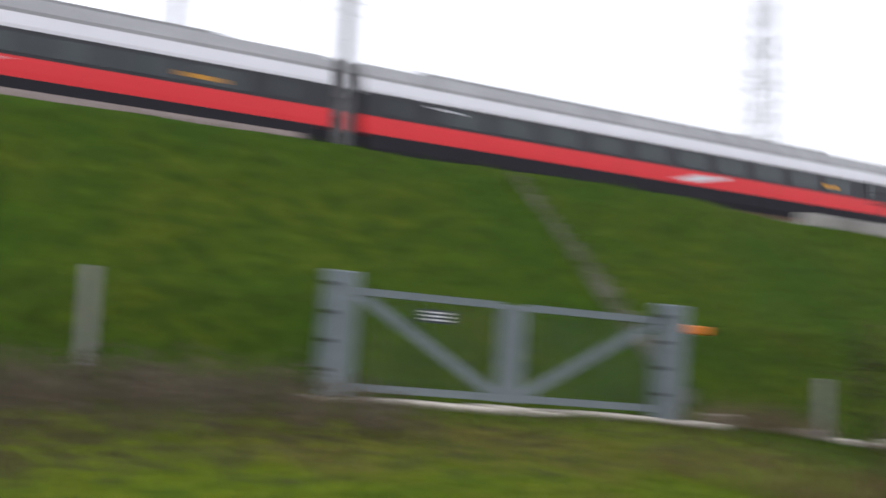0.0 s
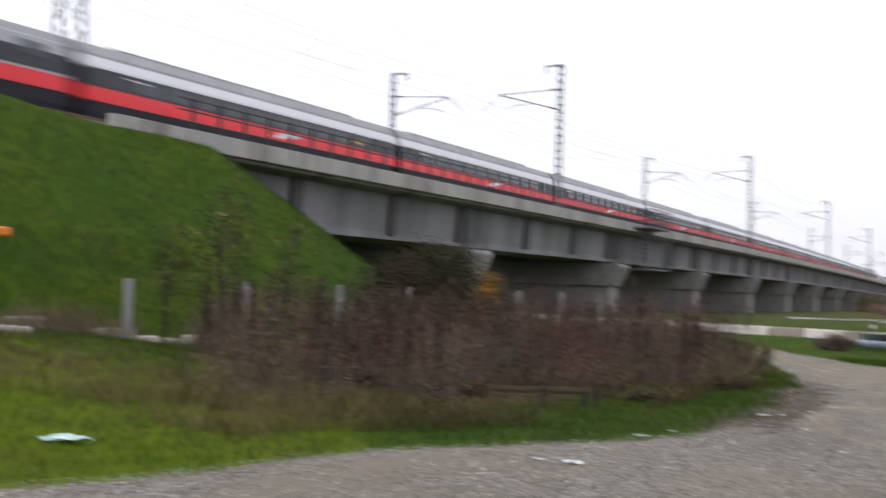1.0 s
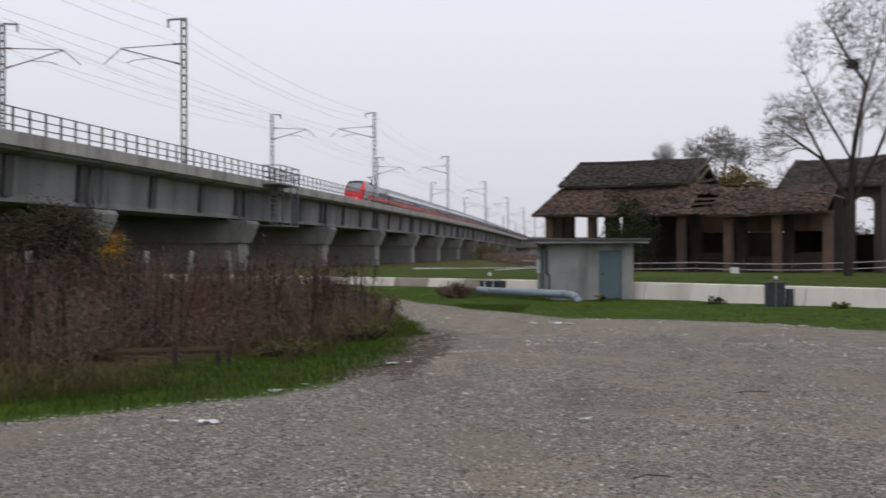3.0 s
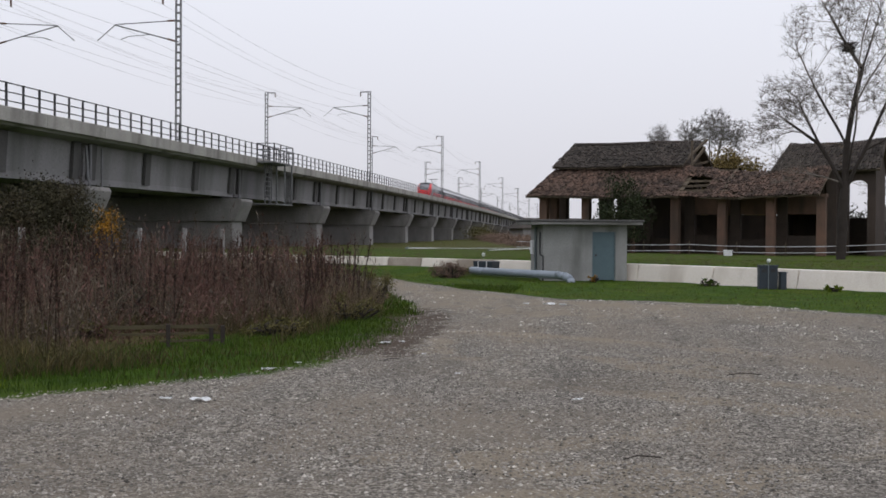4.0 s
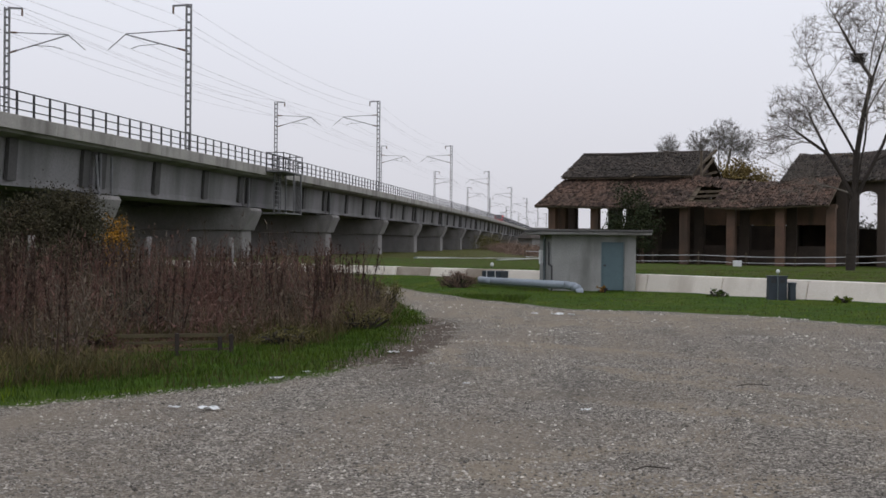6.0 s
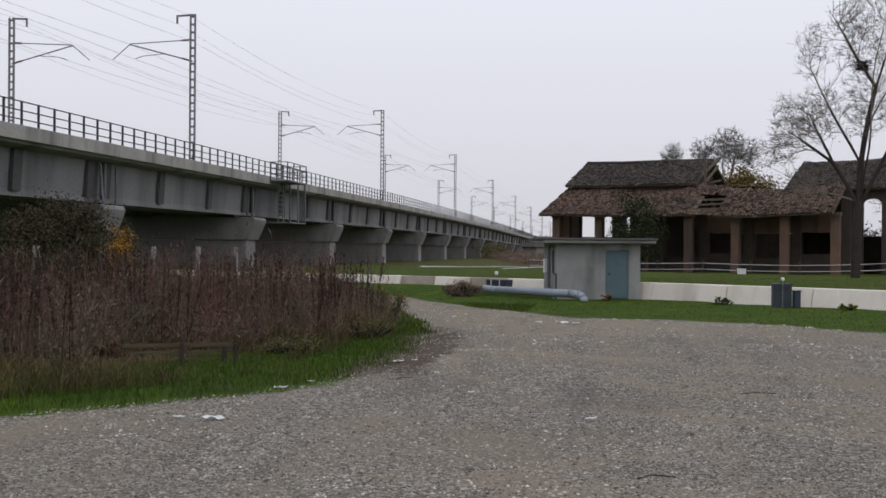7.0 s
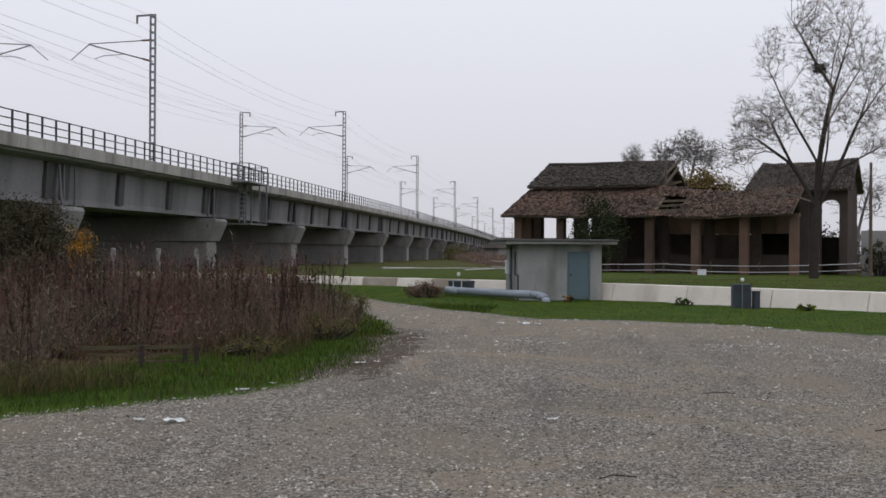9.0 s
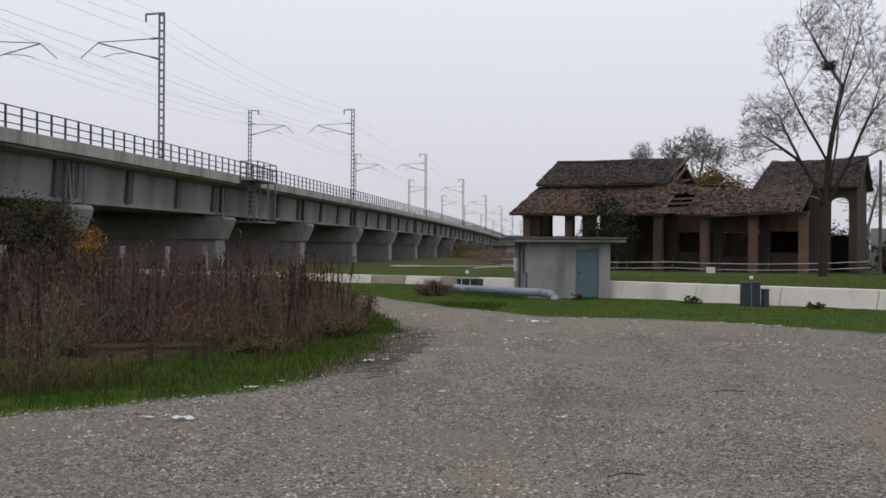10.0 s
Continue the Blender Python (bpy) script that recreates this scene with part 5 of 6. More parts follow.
def build_nest(x, y, z):
    """A tangle of sticks in the fork of the tall tree."""
    rnd = random.Random(4)
    n = thing("bird_nest", "dark stick nest lodged in the tall bare tree", "nest", pose(x, y, z))
    g = Geo()
    for _ in range(260):
        c = Vector((rnd.gauss(0, 0.2), rnd.gauss(0, 0.2), rnd.gauss(0, 0.16)))
        d = Vector((rnd.gauss(0, 1), rnd.gauss(0, 1), rnd.gauss(0, 0.5))).normalized() * rnd.uniform(0.12, 0.32)
        g.tube(c - d, c + d, 0.012, 0.007, 3, False)
    tagged(part("sticks", g, BARK, n), kind="stuff")


build_nest(12.75, 65.5, 11.3)
grown_tree("bare_tree", "grey leafless tree behind the barn roof", 5.6, 112, 0.10, 7.5, [(-1, 0.99, -0.2, 0, 1, 2.6, 0.0), (-1, 0.99, 0.3, 0, 1, 2.4, 0.0)],
           [(-0.2, 0, 10.0, 1.0, 1.0, 1.5, 150)], 5, twig_r=0.014, twigs=6, twig_len=(0.25, 0.6), mat=FARTWIG, leaf=FARLEAF, leaves=900)
grown_tree("bare_tree", "grey leafless tree with a rounded crown behind the barn roof", 9.9, 112, 0.17, 6.2, [(-1, 0.99, -0.5, 0, 1, 4.6, 0.03), (-1, 0.99, 0.0, 0.1, 1, 5.4, 0.0), (-1, 0.99, 0.45, 0, 1, 4.8, 0.03)],
           [(-1.6, 0, 10.3, 1.3, 1.4, 1.7, 220), (0.4, 0, 11.0, 1.6, 1.5, 1.8, 330), (2.2, 0, 10.1, 1.0, 1.2, 1.7, 170)], 6, twig_r=0.014, twigs=6, twig_len=(0.25, 0.6), mat=FARTWIG, leaf=FARLEAF, leaves=1500)
grown_tree("bare_tree", "grey leafless tree behind the annex", 17.5, 112, 0.16, 4.0, [(-1, 0.99, -0.3, 0, 1, 5.0, 0.02), (-1, 0.99, 0.3, 0, 1, 5.0, 0.02)],
           [(-1.0, 0, 7.0, 1.6, 1.5, 2.2, 160), (1.2, 0, 7.4, 1.6, 1.5, 2.4, 160)], 8, twig_r=0.016, twigs=5, mat=FARTWIG, leaf=FARLEAF, leaves=600)
shrub("willow_bush", "olive-yellow autumn willow behind the barn", 10.9, 104, 2.5, 2.0, 8.9, OLIVELEAF, 31, 46000, (0.07, 0.13), clumps=150)
shrub("ivy_bush", "dark evergreen shrub growing before the barn", 1.6, 87.0, 1.6, 1.3, 5.6, EVERGREEN, 32, 8000, (0.05, 0.11), clumps=46)
shrub("evergreen_bush", "dense dark olive-brown bush at the end of the weed thicket", -16.0, 33.8, 2.0, 2.0, 3.0, SCRUBLEAF, 33, 70000, (0.022, 0.052), clumps=150)
shrub("bramble_bush", "dark leafless bramble among the weeds", -13.6, 28.0, 1.9, 1.5, 1.5, SCRUBLEAF, 52, 16000, (0.016, 0.038), clumps=54)
shrub("autumn_bush", "slim bush with yellow autumn leaves in the weeds", -12.58, 30.1, 0.28, 0.28, 2.45, YELLOWLEAF, 34, 1600, (0.018, 0.045), clumps=30)
shrub("olive_bush", "olive-brown leafy bush at the end of the thicket", -8.3, 34.5, 0.9, 1.0, 1.25, OLIVELEAF, 47, 4200, (0.014, 0.032), clumps=34)
for q, (x, y, tall) in enumerate(((-13.1, 18.7, 3.3), (-13.6, 19.9, 3.7), (-12.6, 20.1, 2.9), (-14.0, 18.2, 2.6), (-9.9, 15.2, 1.3))):
    grown_tree("bare_sapling", "thin brown leafless sapling rising from the weeds", x, y, 0.035, tall * 0.3, [(-1, 0.99, 0.08 * (q - 2), 0.05, 1, tall * 0.6, 0.0), (-1, 0.8, 0.35 - 0.2 * q, 0.1, 1, tall * 0.4, 0.02)],
               [(0.1 * (q - 2), 0, tall * 0.68, 0.42, 0.42, tall * 0.3, 55)], 70 + q, twig_r=0.005, twigs=3, twig_len=(0.08, 0.22), leaf=OLIVESCRUB, leaves=160, mat=BARK, category="sapling")
for q, (x, y, r, h, leaf) in enumerate(((-7.9, 17.9, 0.55, 0.26, OLIVESCRUB), (-4.9, 18.4, 0.6, 0.26, OLIVESCRUB), (-9.3, 16.9, 0.6, 0.35, DEADSTALK), (-4.7, 22.6, 0.7, 0.5, OLIVESCRUB), (-5.2, 27.5, 0.8, 0.8, OLIVESCRUB), (-10.6, 18.4, 0.7, 0.7, SCRUBLEAF), (-8.1, 20.6, 0.9, 0.75, SCRUBLEAF), (-6.2, 24.0, 0.8, 0.8, DEADSTALK))):
    shrub("scrub_clump", "low tangled olive-brown scrub at the thicket's edge", x, y, r, r * 0.8, h, leaf, 160 + q, int(3600 * r), (0.010, 0.026), clumps=30)
shrub("low_bush", "low brown bush beside the canal crate", -6.0, 49.4, 0.85, 0.55, 0.66, RUSTTWIG, 36, 6000, (0.012, 0.035), clumps=46)
for q, (x, y, s, label) in enumerate(((3.85, 43.8, 0.26, "small green weed on the canal verge"), (7.6, 41.0, 0.22, "small green weed on the canal verge"))):
    shrub("green_weed", label, x, y, s * 1.4, s, s, LUSHBLADE if q else BLADE, 40 + q, 420, (0.02, 0.05), clumps=14)
shrub("yellow_weed", "yellow flowering weed by the hut door", -0.2, 46.6, 0.18, 0.18, 0.38, YELLOWLEAF, 45, 160, (0.03, 0.06), clumps=8)


def build_thicket():
    """Dead stalks with side twigs and seed heads, one mass for each colour."""
    rnd = random.Random(77)
    masses = {"brown": [[], []], "red": [[], []], "tan": [[], []], "dock": [[], []], "leaf": [[], []]}

    def sliver(store, a, b, w):
        v, f = store
        d = (b - a).normalized()
        o = Vector((rnd.gauss(0, 1), rnd.gauss(0, 1), 0)).normalized()
        s = d.cross(o).normalized() * w
        u = d.cross(s).normalized() * w
        k = len(v)
        v += [tuple(a + s), tuple(a - s * 0.5 + u * 0.85), tuple(a - s * 0.5 - u * 0.85), tuple(b)]
        f += [(k, k + 1, k + 3), (k + 1, k + 2, k + 3), (k + 2, k, k + 3)]

    def stalk(x, y, z, tall, store, stout, twigs):
        p = Vector((x, y, z - 0.03))
        w = 0.13 if rnd.random() < 0.72 else 0.55
        lean = Vector((rnd.gauss(0, w), rnd.gauss(0, w), 1 if w < 0.5 else 0.65))
        top = p + lean * tall
        bend = p.lerp(top, 0.55) + Vector((rnd.gauss(0, 0.04), rnd.gauss(0, 0.04), 0)) * tall
        sliver(store, p, bend + (bend - p) * 0.12, stout)
        sliver(store, bend, top, stout * 0.8)
        for _ in range(twigs):
            k = rnd.uniform(0.2, 1.0)
            q = p.lerp(bend, k / 0.55) if k < 0.55 else bend.lerp(top, (k - 0.55) / 0.45)
            o = Vector((rnd.gauss(0, 0.10), rnd.gauss(0, 0.10), rnd.uniform(0.05, 0.32)))
            sliver(store, q, q + o, stout * rnd.uniform(0.4, 0.7))
            if store is not masses["tan"] and rnd.random() < 0.55:
                sliver(store, q + o * 0.85, q + o + Vector((rnd.gauss(0, 0.04), rnd.gauss(0, 0.04), rnd.uniform(-0.05, 0.1))), rnd.uniform(0.008, 0.022))

    def withered(store, x, y, z, tall, count):
        """Curled dead leaves hanging about a stalk."""
        v, f = store
        for _ in range(count):
            c = Vector((x + rnd.gauss(0, 0.07), y + rnd.gauss(0, 0.07), z + tall * rnd.uniform(0.15, 0.95)))
            a = Vector((rnd.gauss(0, 1), rnd.gauss(0, 1), rnd.gauss(0, 1))).normalized() * rnd.uniform(0.012, 0.034)
            b = a.cross(Vector((rnd.gauss(0, 1), rnd.gauss(0, 1), rnd.gauss(0, 1)))).normalized() * a.length * 0.6
            k = len(v)
            v += [tuple(c - a), tuple(c + b), tuple(c + a), tuple(c - b)]
            f += [(k, k + 1, k + 2, k + 3)]

    made = 0
    while made < 7600:
        x, y = rnd.uniform(-17.3, -3), rnd.uniform(12.6, 46)
        w = weediness(x, y)
        clump = noise.noise((x * 0.5, y * 0.5, 3)) + 0.5 * noise.noise((x * 1.6, y * 1.6, 8))
        if rnd.random() > w * (0.30 + 1.6 * clump) or w < 0.12:
            continue
        made += 1
        r = rnd.random()
        tall = (0.40 + 0.5 * rnd.random()) if r < 0.6 else (0.8 + 0.5 * rnd.random() + 0.3 * clump) if r < 0.95 else rnd.uniform(1.3, 1.9)
        tall *= (0.45 + 0.62 * smooth_step(0.0, 1.6, -lot_depth(x, y) - 0.9 - 2.7 * smooth_step(24, 15, y) + 0.8 * clump)) * (0.80 + 0.75 * noise.noise((x * 0.33, y * 0.33, 31)) + 0.4 * noise.noise((x * 1.1, y * 1.1, 33)))
        tall *= 1.0 - 0.28 * smooth_step(24, 19, y)
        hue = noise.noise((x * 0.42, y * 0.42, 51)) + 0.4 * noise.noise((x * 1.5, y * 1.5, 52)) + rnd.gauss(0, 0.16)
        key = "tan" if rnd.random() < 0.12 + 0.40 * smooth_step(0.50, 0.66, -x / y) or hue < -0.42 else "red" if hue > -0.02 and x > -14.5 else "brown"
        z = height(x, y)
        stalk(x, y, z, max(0.2, tall), masses[key], rnd.uniform(0.004, 0.011), rnd.randint(4, 9))
        withered(masses["leaf" if key != "red" else "red"], x, y, z, max(0.2, tall), rnd.randint(3, 9))
    made = 0
    while made < 460:
        x, y = rnd.uniform(-17.0, -3), rnd.uniform(13, 44)
        if weediness(x, y) < 0.85 or noise.noise((x * 0.8, y * 0.8, 17)) < 0.0:
            continue
        made += 1
        key = "red" if x > -12 and rnd.random() < 0.7 else "brown"
        stalk(x, y, height(x, y), rnd.uniform(1.2, 1.85) * (1.0 - 0.2 * smooth_step(24, 19, y)), masses[key], rnd.uniform(0.008, 0.014), rnd.randint(8, 16))
    # dock with dense dark seed spikes, in loose groups
    made = 0
    while made < 420:
        x, y = rnd.uniform(-17.0, -4), rnd.uniform(13, 40)
        if weediness(x, y) < 0.7 or noise.noise((x * 0.55, y * 0.55, 41)) < 0.06:
            continue
        made += 1
        tall = rnd.uniform(0.9, 1.75)
        p = Vector((x, y, height(x, y) - 0.03))
        top = p + Vector((rnd.gauss(0, 0.07), rnd.gauss(0, 0.07), 1)) * tall
        sliver(masses["dock"], p, top, 0.013)
        for _ in range(60):
            q = p.lerp(top, rnd.uniform(0.45, 0.98))
            o = Vector((rnd.gauss(0, 0.032), rnd.gauss(0, 0.032), rnd.uniform(0.02, 0.08)))
            sliver(masses["dock"], q, q + o, rnd.uniform(0.009, 0.018))
    # dry tan growth along the thicket's far end
    made = 0
    while made < 1500:
        x, y = rnd.uniform(-8.5, -3), rnd.uniform(21, 36)
        if weediness(x, y) < 0.08 or -lot_depth(x, y) > 2.6 + rnd.gauss(0, 0.4):
            continue
        made += 1
        stalk(x, y, height(x, y), rnd.uniform(0.25, 0.75), masses["tan"], rnd.uniform(0.003, 0.007), rnd.randint(3, 7))
    # low weeds by the fence on both sides of the gate
    for _ in range(900):
        x, y = rnd.uniform(-17.2, -12.6), rnd.uniform(3.2, 8.3)
        stalk(x, y, height(x, y), rnd.uniform(0.15, 0.65), masses["brown" if rnd.random() < 0.7 else "tan"], rnd.uniform(0.004, 0.008), rnd.randint(3, 7))
    for _ in range(500):
        x, y = rnd.gauss(-14.9, 0.5), rnd.gauss(16.6, 0.8)
        stalk(x, y, height(x, y), rnd.uniform(0.15, 0.6), masses["tan"], rnd.uniform(0.003, 0.007), rnd.randint(3, 6))
    for key, mat, label in (("brown", DEADSTALK, "dense thicket of dead brown weed stalks"), ("red", REDSTALK, "dense thicket of dead red-brown weed stalks"), ("tan", TANSTALK, "dry tan stems low among the dead weeds"), ("dock", DOCKSTALK, "dark dead dock stalks with dense seed spikes"), ("leaf", DEADLEAF, "curled withered leaves on the dead weeds")):
        tagged(bulk("dead_weeds", *masses[key], mat), label, "weeds", kind="stuff")


def build_grass():
    rnd = random.Random(11)
    stores = {"green": [[], []], "dry": [[], []], "lush": [[], []], "straw": [[], []]}

    def blade(store, x, y, z, h, w, lean):
        a = rnd.uniform(0, 2 * math.pi)
        dx, dy = math.cos(a) * w, math.sin(a) * w
        lx, ly = rnd.gauss(0, lean) * h, rnd.gauss(0, lean) * h
        v, f = store
        k = len(v)
        v += [(x - dx, y - dy, z - 0.02), (x + dx, y + dy, z - 0.02), (x + lx * 0.4 + dx * 0.6, y + ly * 0.4 + dy * 0.6, z + h * 0.6), (x + lx * 0.4 - dx * 0.6, y + ly * 0.4 - dy * 0.6, z + h * 0.6), (x + lx, y + ly, z + h)]
        f += [(k, k + 1, k + 2, k + 3), (k + 3, k + 2, k + 4)]

    def sow(count, area, test, hlo, hhi, w, lean=0.45):
        made = tries = 0
        while made < count and tries < count * 12:
            tries += 1
            x, y = rnd.uniform(area[0], area[1]), rnd.uniform(area[2], area[3])
            key = test(x, y)
            if not key:
                continue
            made += 1
            blade(stores[key], x, y, height(x, y), rnd.uniform(hlo, hhi), w * rnd.uniform(0.7, 1.3), lean)

    def verge(x, y):
        d = lot_depth(x, y) + 0.25 * noise.noise((x * 1.5, y * 1.5, 1))
        if d > 0.05 or (d > -0.5 and rnd.random() > -d * 2 + 0.25):
            return None
        if weediness(x, y) > 0.5 and rnd.random() > 0.3:
            return None
        return "dry" if noise.noise((x * 0.4, y * 0.4, 7)) + rnd.gauss(0, 0.25) + 0.5 * weediness(x, y) + 0.25 * smooth_step(-9, -13, x) > 0.35 else "lush" if lushness(x, y) > rnd.random() else "green"

    sow(95000, (-19.5, -2.6, 2.5, 26), verge, 0.04, 0.115, 0.0055)
    def dry_under(x, y):
        d = -lot_depth(x, y)
        tone = "straw" if -x / y + rnd.gauss(0, 0.05) > 0.55 else "dry"
        return tone if 1.3 < d < 6 and y > 11 and not (-8.3 < x < -4.6 and 15.5 < y < 18.6) and noise.noise((x * 0.7, y * 0.7, 21)) + rnd.gauss(0, 0.2) > 0.0 else None
    sow(12000, (-14, -3, 11, 24), dry_under, 0.1, 0.34, 0.006, 0.6)
    sow(9000, (-12, -2.6, 24, 42), verge, 0.05, 0.14, 0.010)
    sow(16000, (-23.8, -17, 4, 46), lambda x, y: "green" if rnd.random() < 0.93 else "dry", 0.07, 0.18, 0.013)

    def far_verge(x, y):
        if lot_depth(x, y) > -0.1 or -0.5 < wall_side(x, y) < 0.6:
            return None
        return ("lush" if rnd.random() < 0.45 else "green") if noise.noise((x * 0.6, y * 0.6, 23)) + rnd.gauss(0, 0.25) < 0.15 else "dry"
    sow(16000, (-12, 16, 28, 60), far_verge, 0.025, 0.07, 0.009)
    for key, mat, label in (("green", BLADE, "short green grass on the verges"), ("lush", LUSHBLADE, "bright yellow-green young grass on the verges"), ("dry", DRYBLADE, "dry yellowed grass among the weeds"), ("straw", STRAWBLADE, "pale straw-coloured grass before the thicket")):
        tagged(bulk("grass", *stores[key], mat), label, "grass", kind="stuff")


def build_gravel():
    rnd = random.Random(19)
    verts, faces = [], []
    made = 0
    while made < 70000:
        d = 6.0 + 22 * rnd.random() ** 1.6
        a = rnd.uniform(-0.30, 0.80)
        x, y = -math.sin(a) * d, math.cos(a) * d
        depth = lot_depth(x, y)
        if depth < -0.25 or noise.noise((x * 0.5, y * 0.5, 12)) + rnd.gauss(0, 0.25) < -0.12:
            continue
        made += 1
        s = rnd.uniform(0.005, 0.012) * (1.0 if rnd.random() < 0.9 else 1.7)
        z = height(x, y) + s * 0.25
        k = len(verts)
        q = rnd.uniform(0, 3.14)
        c, n = math.cos(q), math.sin(q)
        for ux, uy, uz in ((1, 0, 0), (0, 1, 0), (-1, 0, 0), (0, -1, 0), (0, 0, 1), (0.2, 0.1, -1)):
            j = rnd.uniform(0.7, 1.25) * s
            verts.append((x + (ux * c - uy * n) * j * 1.25, y + (ux * n + uy * c) * j, z + uz * j * 0.6))
        faces += [(k, k + 1, k + 4), (k + 1, k + 2, k + 4), (k + 2, k + 3, k + 4), (k + 3, k, k + 4), (k + 1, k, k + 5), (k + 2, k + 1, k + 5), (k + 3, k + 2, k + 5), (k, k + 3, k + 5)]
    m = material("loose_gravel", (0.345, 0.317, 0.283), (0.18, 0.164, 0.146), 0.9, scale=3, fine=60, random_value=-0.7)
    chips, chip_faces = [], []
    while len(chips) < 4 * 6500:
        far = rnd.random() < 0.3
        d = rnd.uniform(20, 44) if far else 6.0 + 26 * rnd.random() ** 1.4
        a = rnd.uniform(-0.30, 0.80)
        x, y = -math.sin(a) * d, math.cos(a) * d
        if lot_depth(x, y) < -0.1 or noise.noise((x * 0.35, y * 0.35, 14)) + 0.5 * noise.noise((x * 1.3, y * 1.3, 15)) < 0.08 + rnd.gauss(0, 0.12):
            continue
        w, q, k = (0.015 + 0.04 * rnd.random() ** 2 if far else 0.008 + 0.020 * rnd.random() ** 2.2), rnd.uniform(0, 3.14), len(chips)
        z = height(x, y) + 0.004
        for u, v, h in ((1, 0, 0), (-0.4, 0.7, 0), (-0.5, -0.6, 0), (0.05, 0.05, 0.55)):
            chips.append((x + (u * math.cos(q) - v * math.sin(q)) * w, y + (u * math.sin(q) + v * math.cos(q)) * w * 0.8, z + h * w))
        chip_faces += [(k, k + 1, k + 3), (k + 1, k + 2, k + 3), (k + 2, k, k + 3)]
    c = material("pale_limestone_chip", (0.49, 0.455, 0.41), (0.345, 0.318, 0.285), 0.9, scale=3, fine=60, random_value=-0.6)
    tagged(bulk("stone_chips", chips, chip_faces, c), "pale limestone chips scattered over the gravel", "gravel", kind="stuff")
    tagged(bulk("gravel", verts, faces, m), "loose grey crushed gravel on the lot", "gravel", kind="stuff")


def crumpled(name, label, x, y, size, mat, seed, category="litter", flat=0.12):
    rnd = random.Random(seed)
    g = Geo()
    n = 5
    grid = [[(size * (i / n - 0.5) * rnd.uniform(0.6, 1.4), size * 0.6 * (j / n - 0.5) * rnd.uniform(0.5, 1.5), size * flat * rnd.random()) for i in range(n + 1)] for j in range(n + 1)]
    for j in range(n):
        for i in range(n):
            a, b, c, d = grid[j][i], grid[j][i + 1], grid[j + 1][i + 1], grid[j + 1][i]
            g.face([a, b, c]).face([a, c, d])
    tagged(part(name, g, mat, at=pose(x, y, height(x, y) + 0.015, 0, 0, rnd.uniform(-25, 25) + 10)), label, category, "scraps of litter")


for k, (x, y, s) in enumerate(((-3.75, 11.2, 0.22), (-4.12, 11.3, 0.15), (-3.8, 13.8, 0.17), (-3.62, 14.5, 0.1), (-3.05, 17.4, 0.2), (-2.85, 17.6, 0.1), (-0.2, 11.9, 0.13), (-1.15, 29.5, 0.35), (-1.75, 29.9, 0.2), (-0.85, 29.4, 0.22), (-2.3, 16.1, 0.08), (-1.6, 14.0, 0.1))):
    crumpled("paper_scrap", "crumpled white paper scrap lying on the gravel", x, y, s * 0.75, PAPER, 60 + k, flat=0.22)


def build_pallet():
    """A broken pallet sunk in the grass before the thicket."""
    x, y = -6.05, 16.6
    p = thing("broken_pallet", "rotten brown wooden pallet sunk in the grass", "pallet", pose(x, y, height(x, y), 0, 0, 20))
    for z, a, b in ((0.27, -0.85, 0.72), (0.25, -0.76, 0.7), (0.16, -0.7, 0.74), (0.06, -0.1, 0.76)):
        part("slat", Geo().bar((a, 0.05, z + 0.02), (b, 0.03, z + 0.03), 0.024, 0.03), DRYSLAT, p)
    for q, h in ((0.02, 0.32), (0.62, 0.27), (0.78, 0.3)):
        part("block", Geo().box(q - 0.03, q + 0.03, -0.02, 0.05, -0.06, h), BARK, p, bevel=0.008)


for x, y, turn, size in ((1.66, 14.2, 20, 0.42), (0.33, 8.95, 25, 0.3), (-2.6, 15.3, 60, 0.3), (2.9, 11.6, -10, 0.25)):
    twig = Geo().path([(-size / 2, 0, 0.012), (-size * 0.1, 0.02, 0.03), (size * 0.5, -0.01, 0.014)], 0.005, 5).path([(0, 0.01, 0.025), (size * 0.22, 0.07, 0.015)], 0.003, 5)
    tagged(part("fallen_stick", twig, BARK, at=pose(x, y, height(x, y), 0, 0, turn)), "thin dark fallen stick lying on the gravel", "stick", "fallen sticks")
build_thicket()
build_grass()
build_gravel()
crumpled("plastic_bag", "flattened white and teal plastic bag lying in the grass", -8.45, 9.42, 0.5, TEALPLASTIC, 88, flat=0.1)
build_pallet()


# ---------------------------------------------------------------- distance
def far_trees(name, label, x0, y0, x1, y1, tall, seed, count, leaf=None, size=(0.03, 0.085)):
    """A hedge or a far wood: one uneven mass of small clumps."""
    rnd = random.Random(seed)
    g = Geo()
    for _ in range(count):
        k = rnd.random()
        x, y = x0 + (x1 - x0) * k, y0 + (y1 - y0) * k
        h = tall * (0.55 + 0.45 * noise.noise((k * 14, seed, 0)) + 0.3 * noise.noise((k * 41, seed, 5)))
        z = max(0.1, h) * rnd.random() ** 0.7
        leaf_quad(g, Vector((x + rnd.gauss(0, 1.2), y + rnd.gauss(0, 1.2), z - 0.2)), tall * rnd.uniform(*size), rnd)
    tagged(part(name, g, leaf or FARLEAF), label, "trees", kind="stuff")


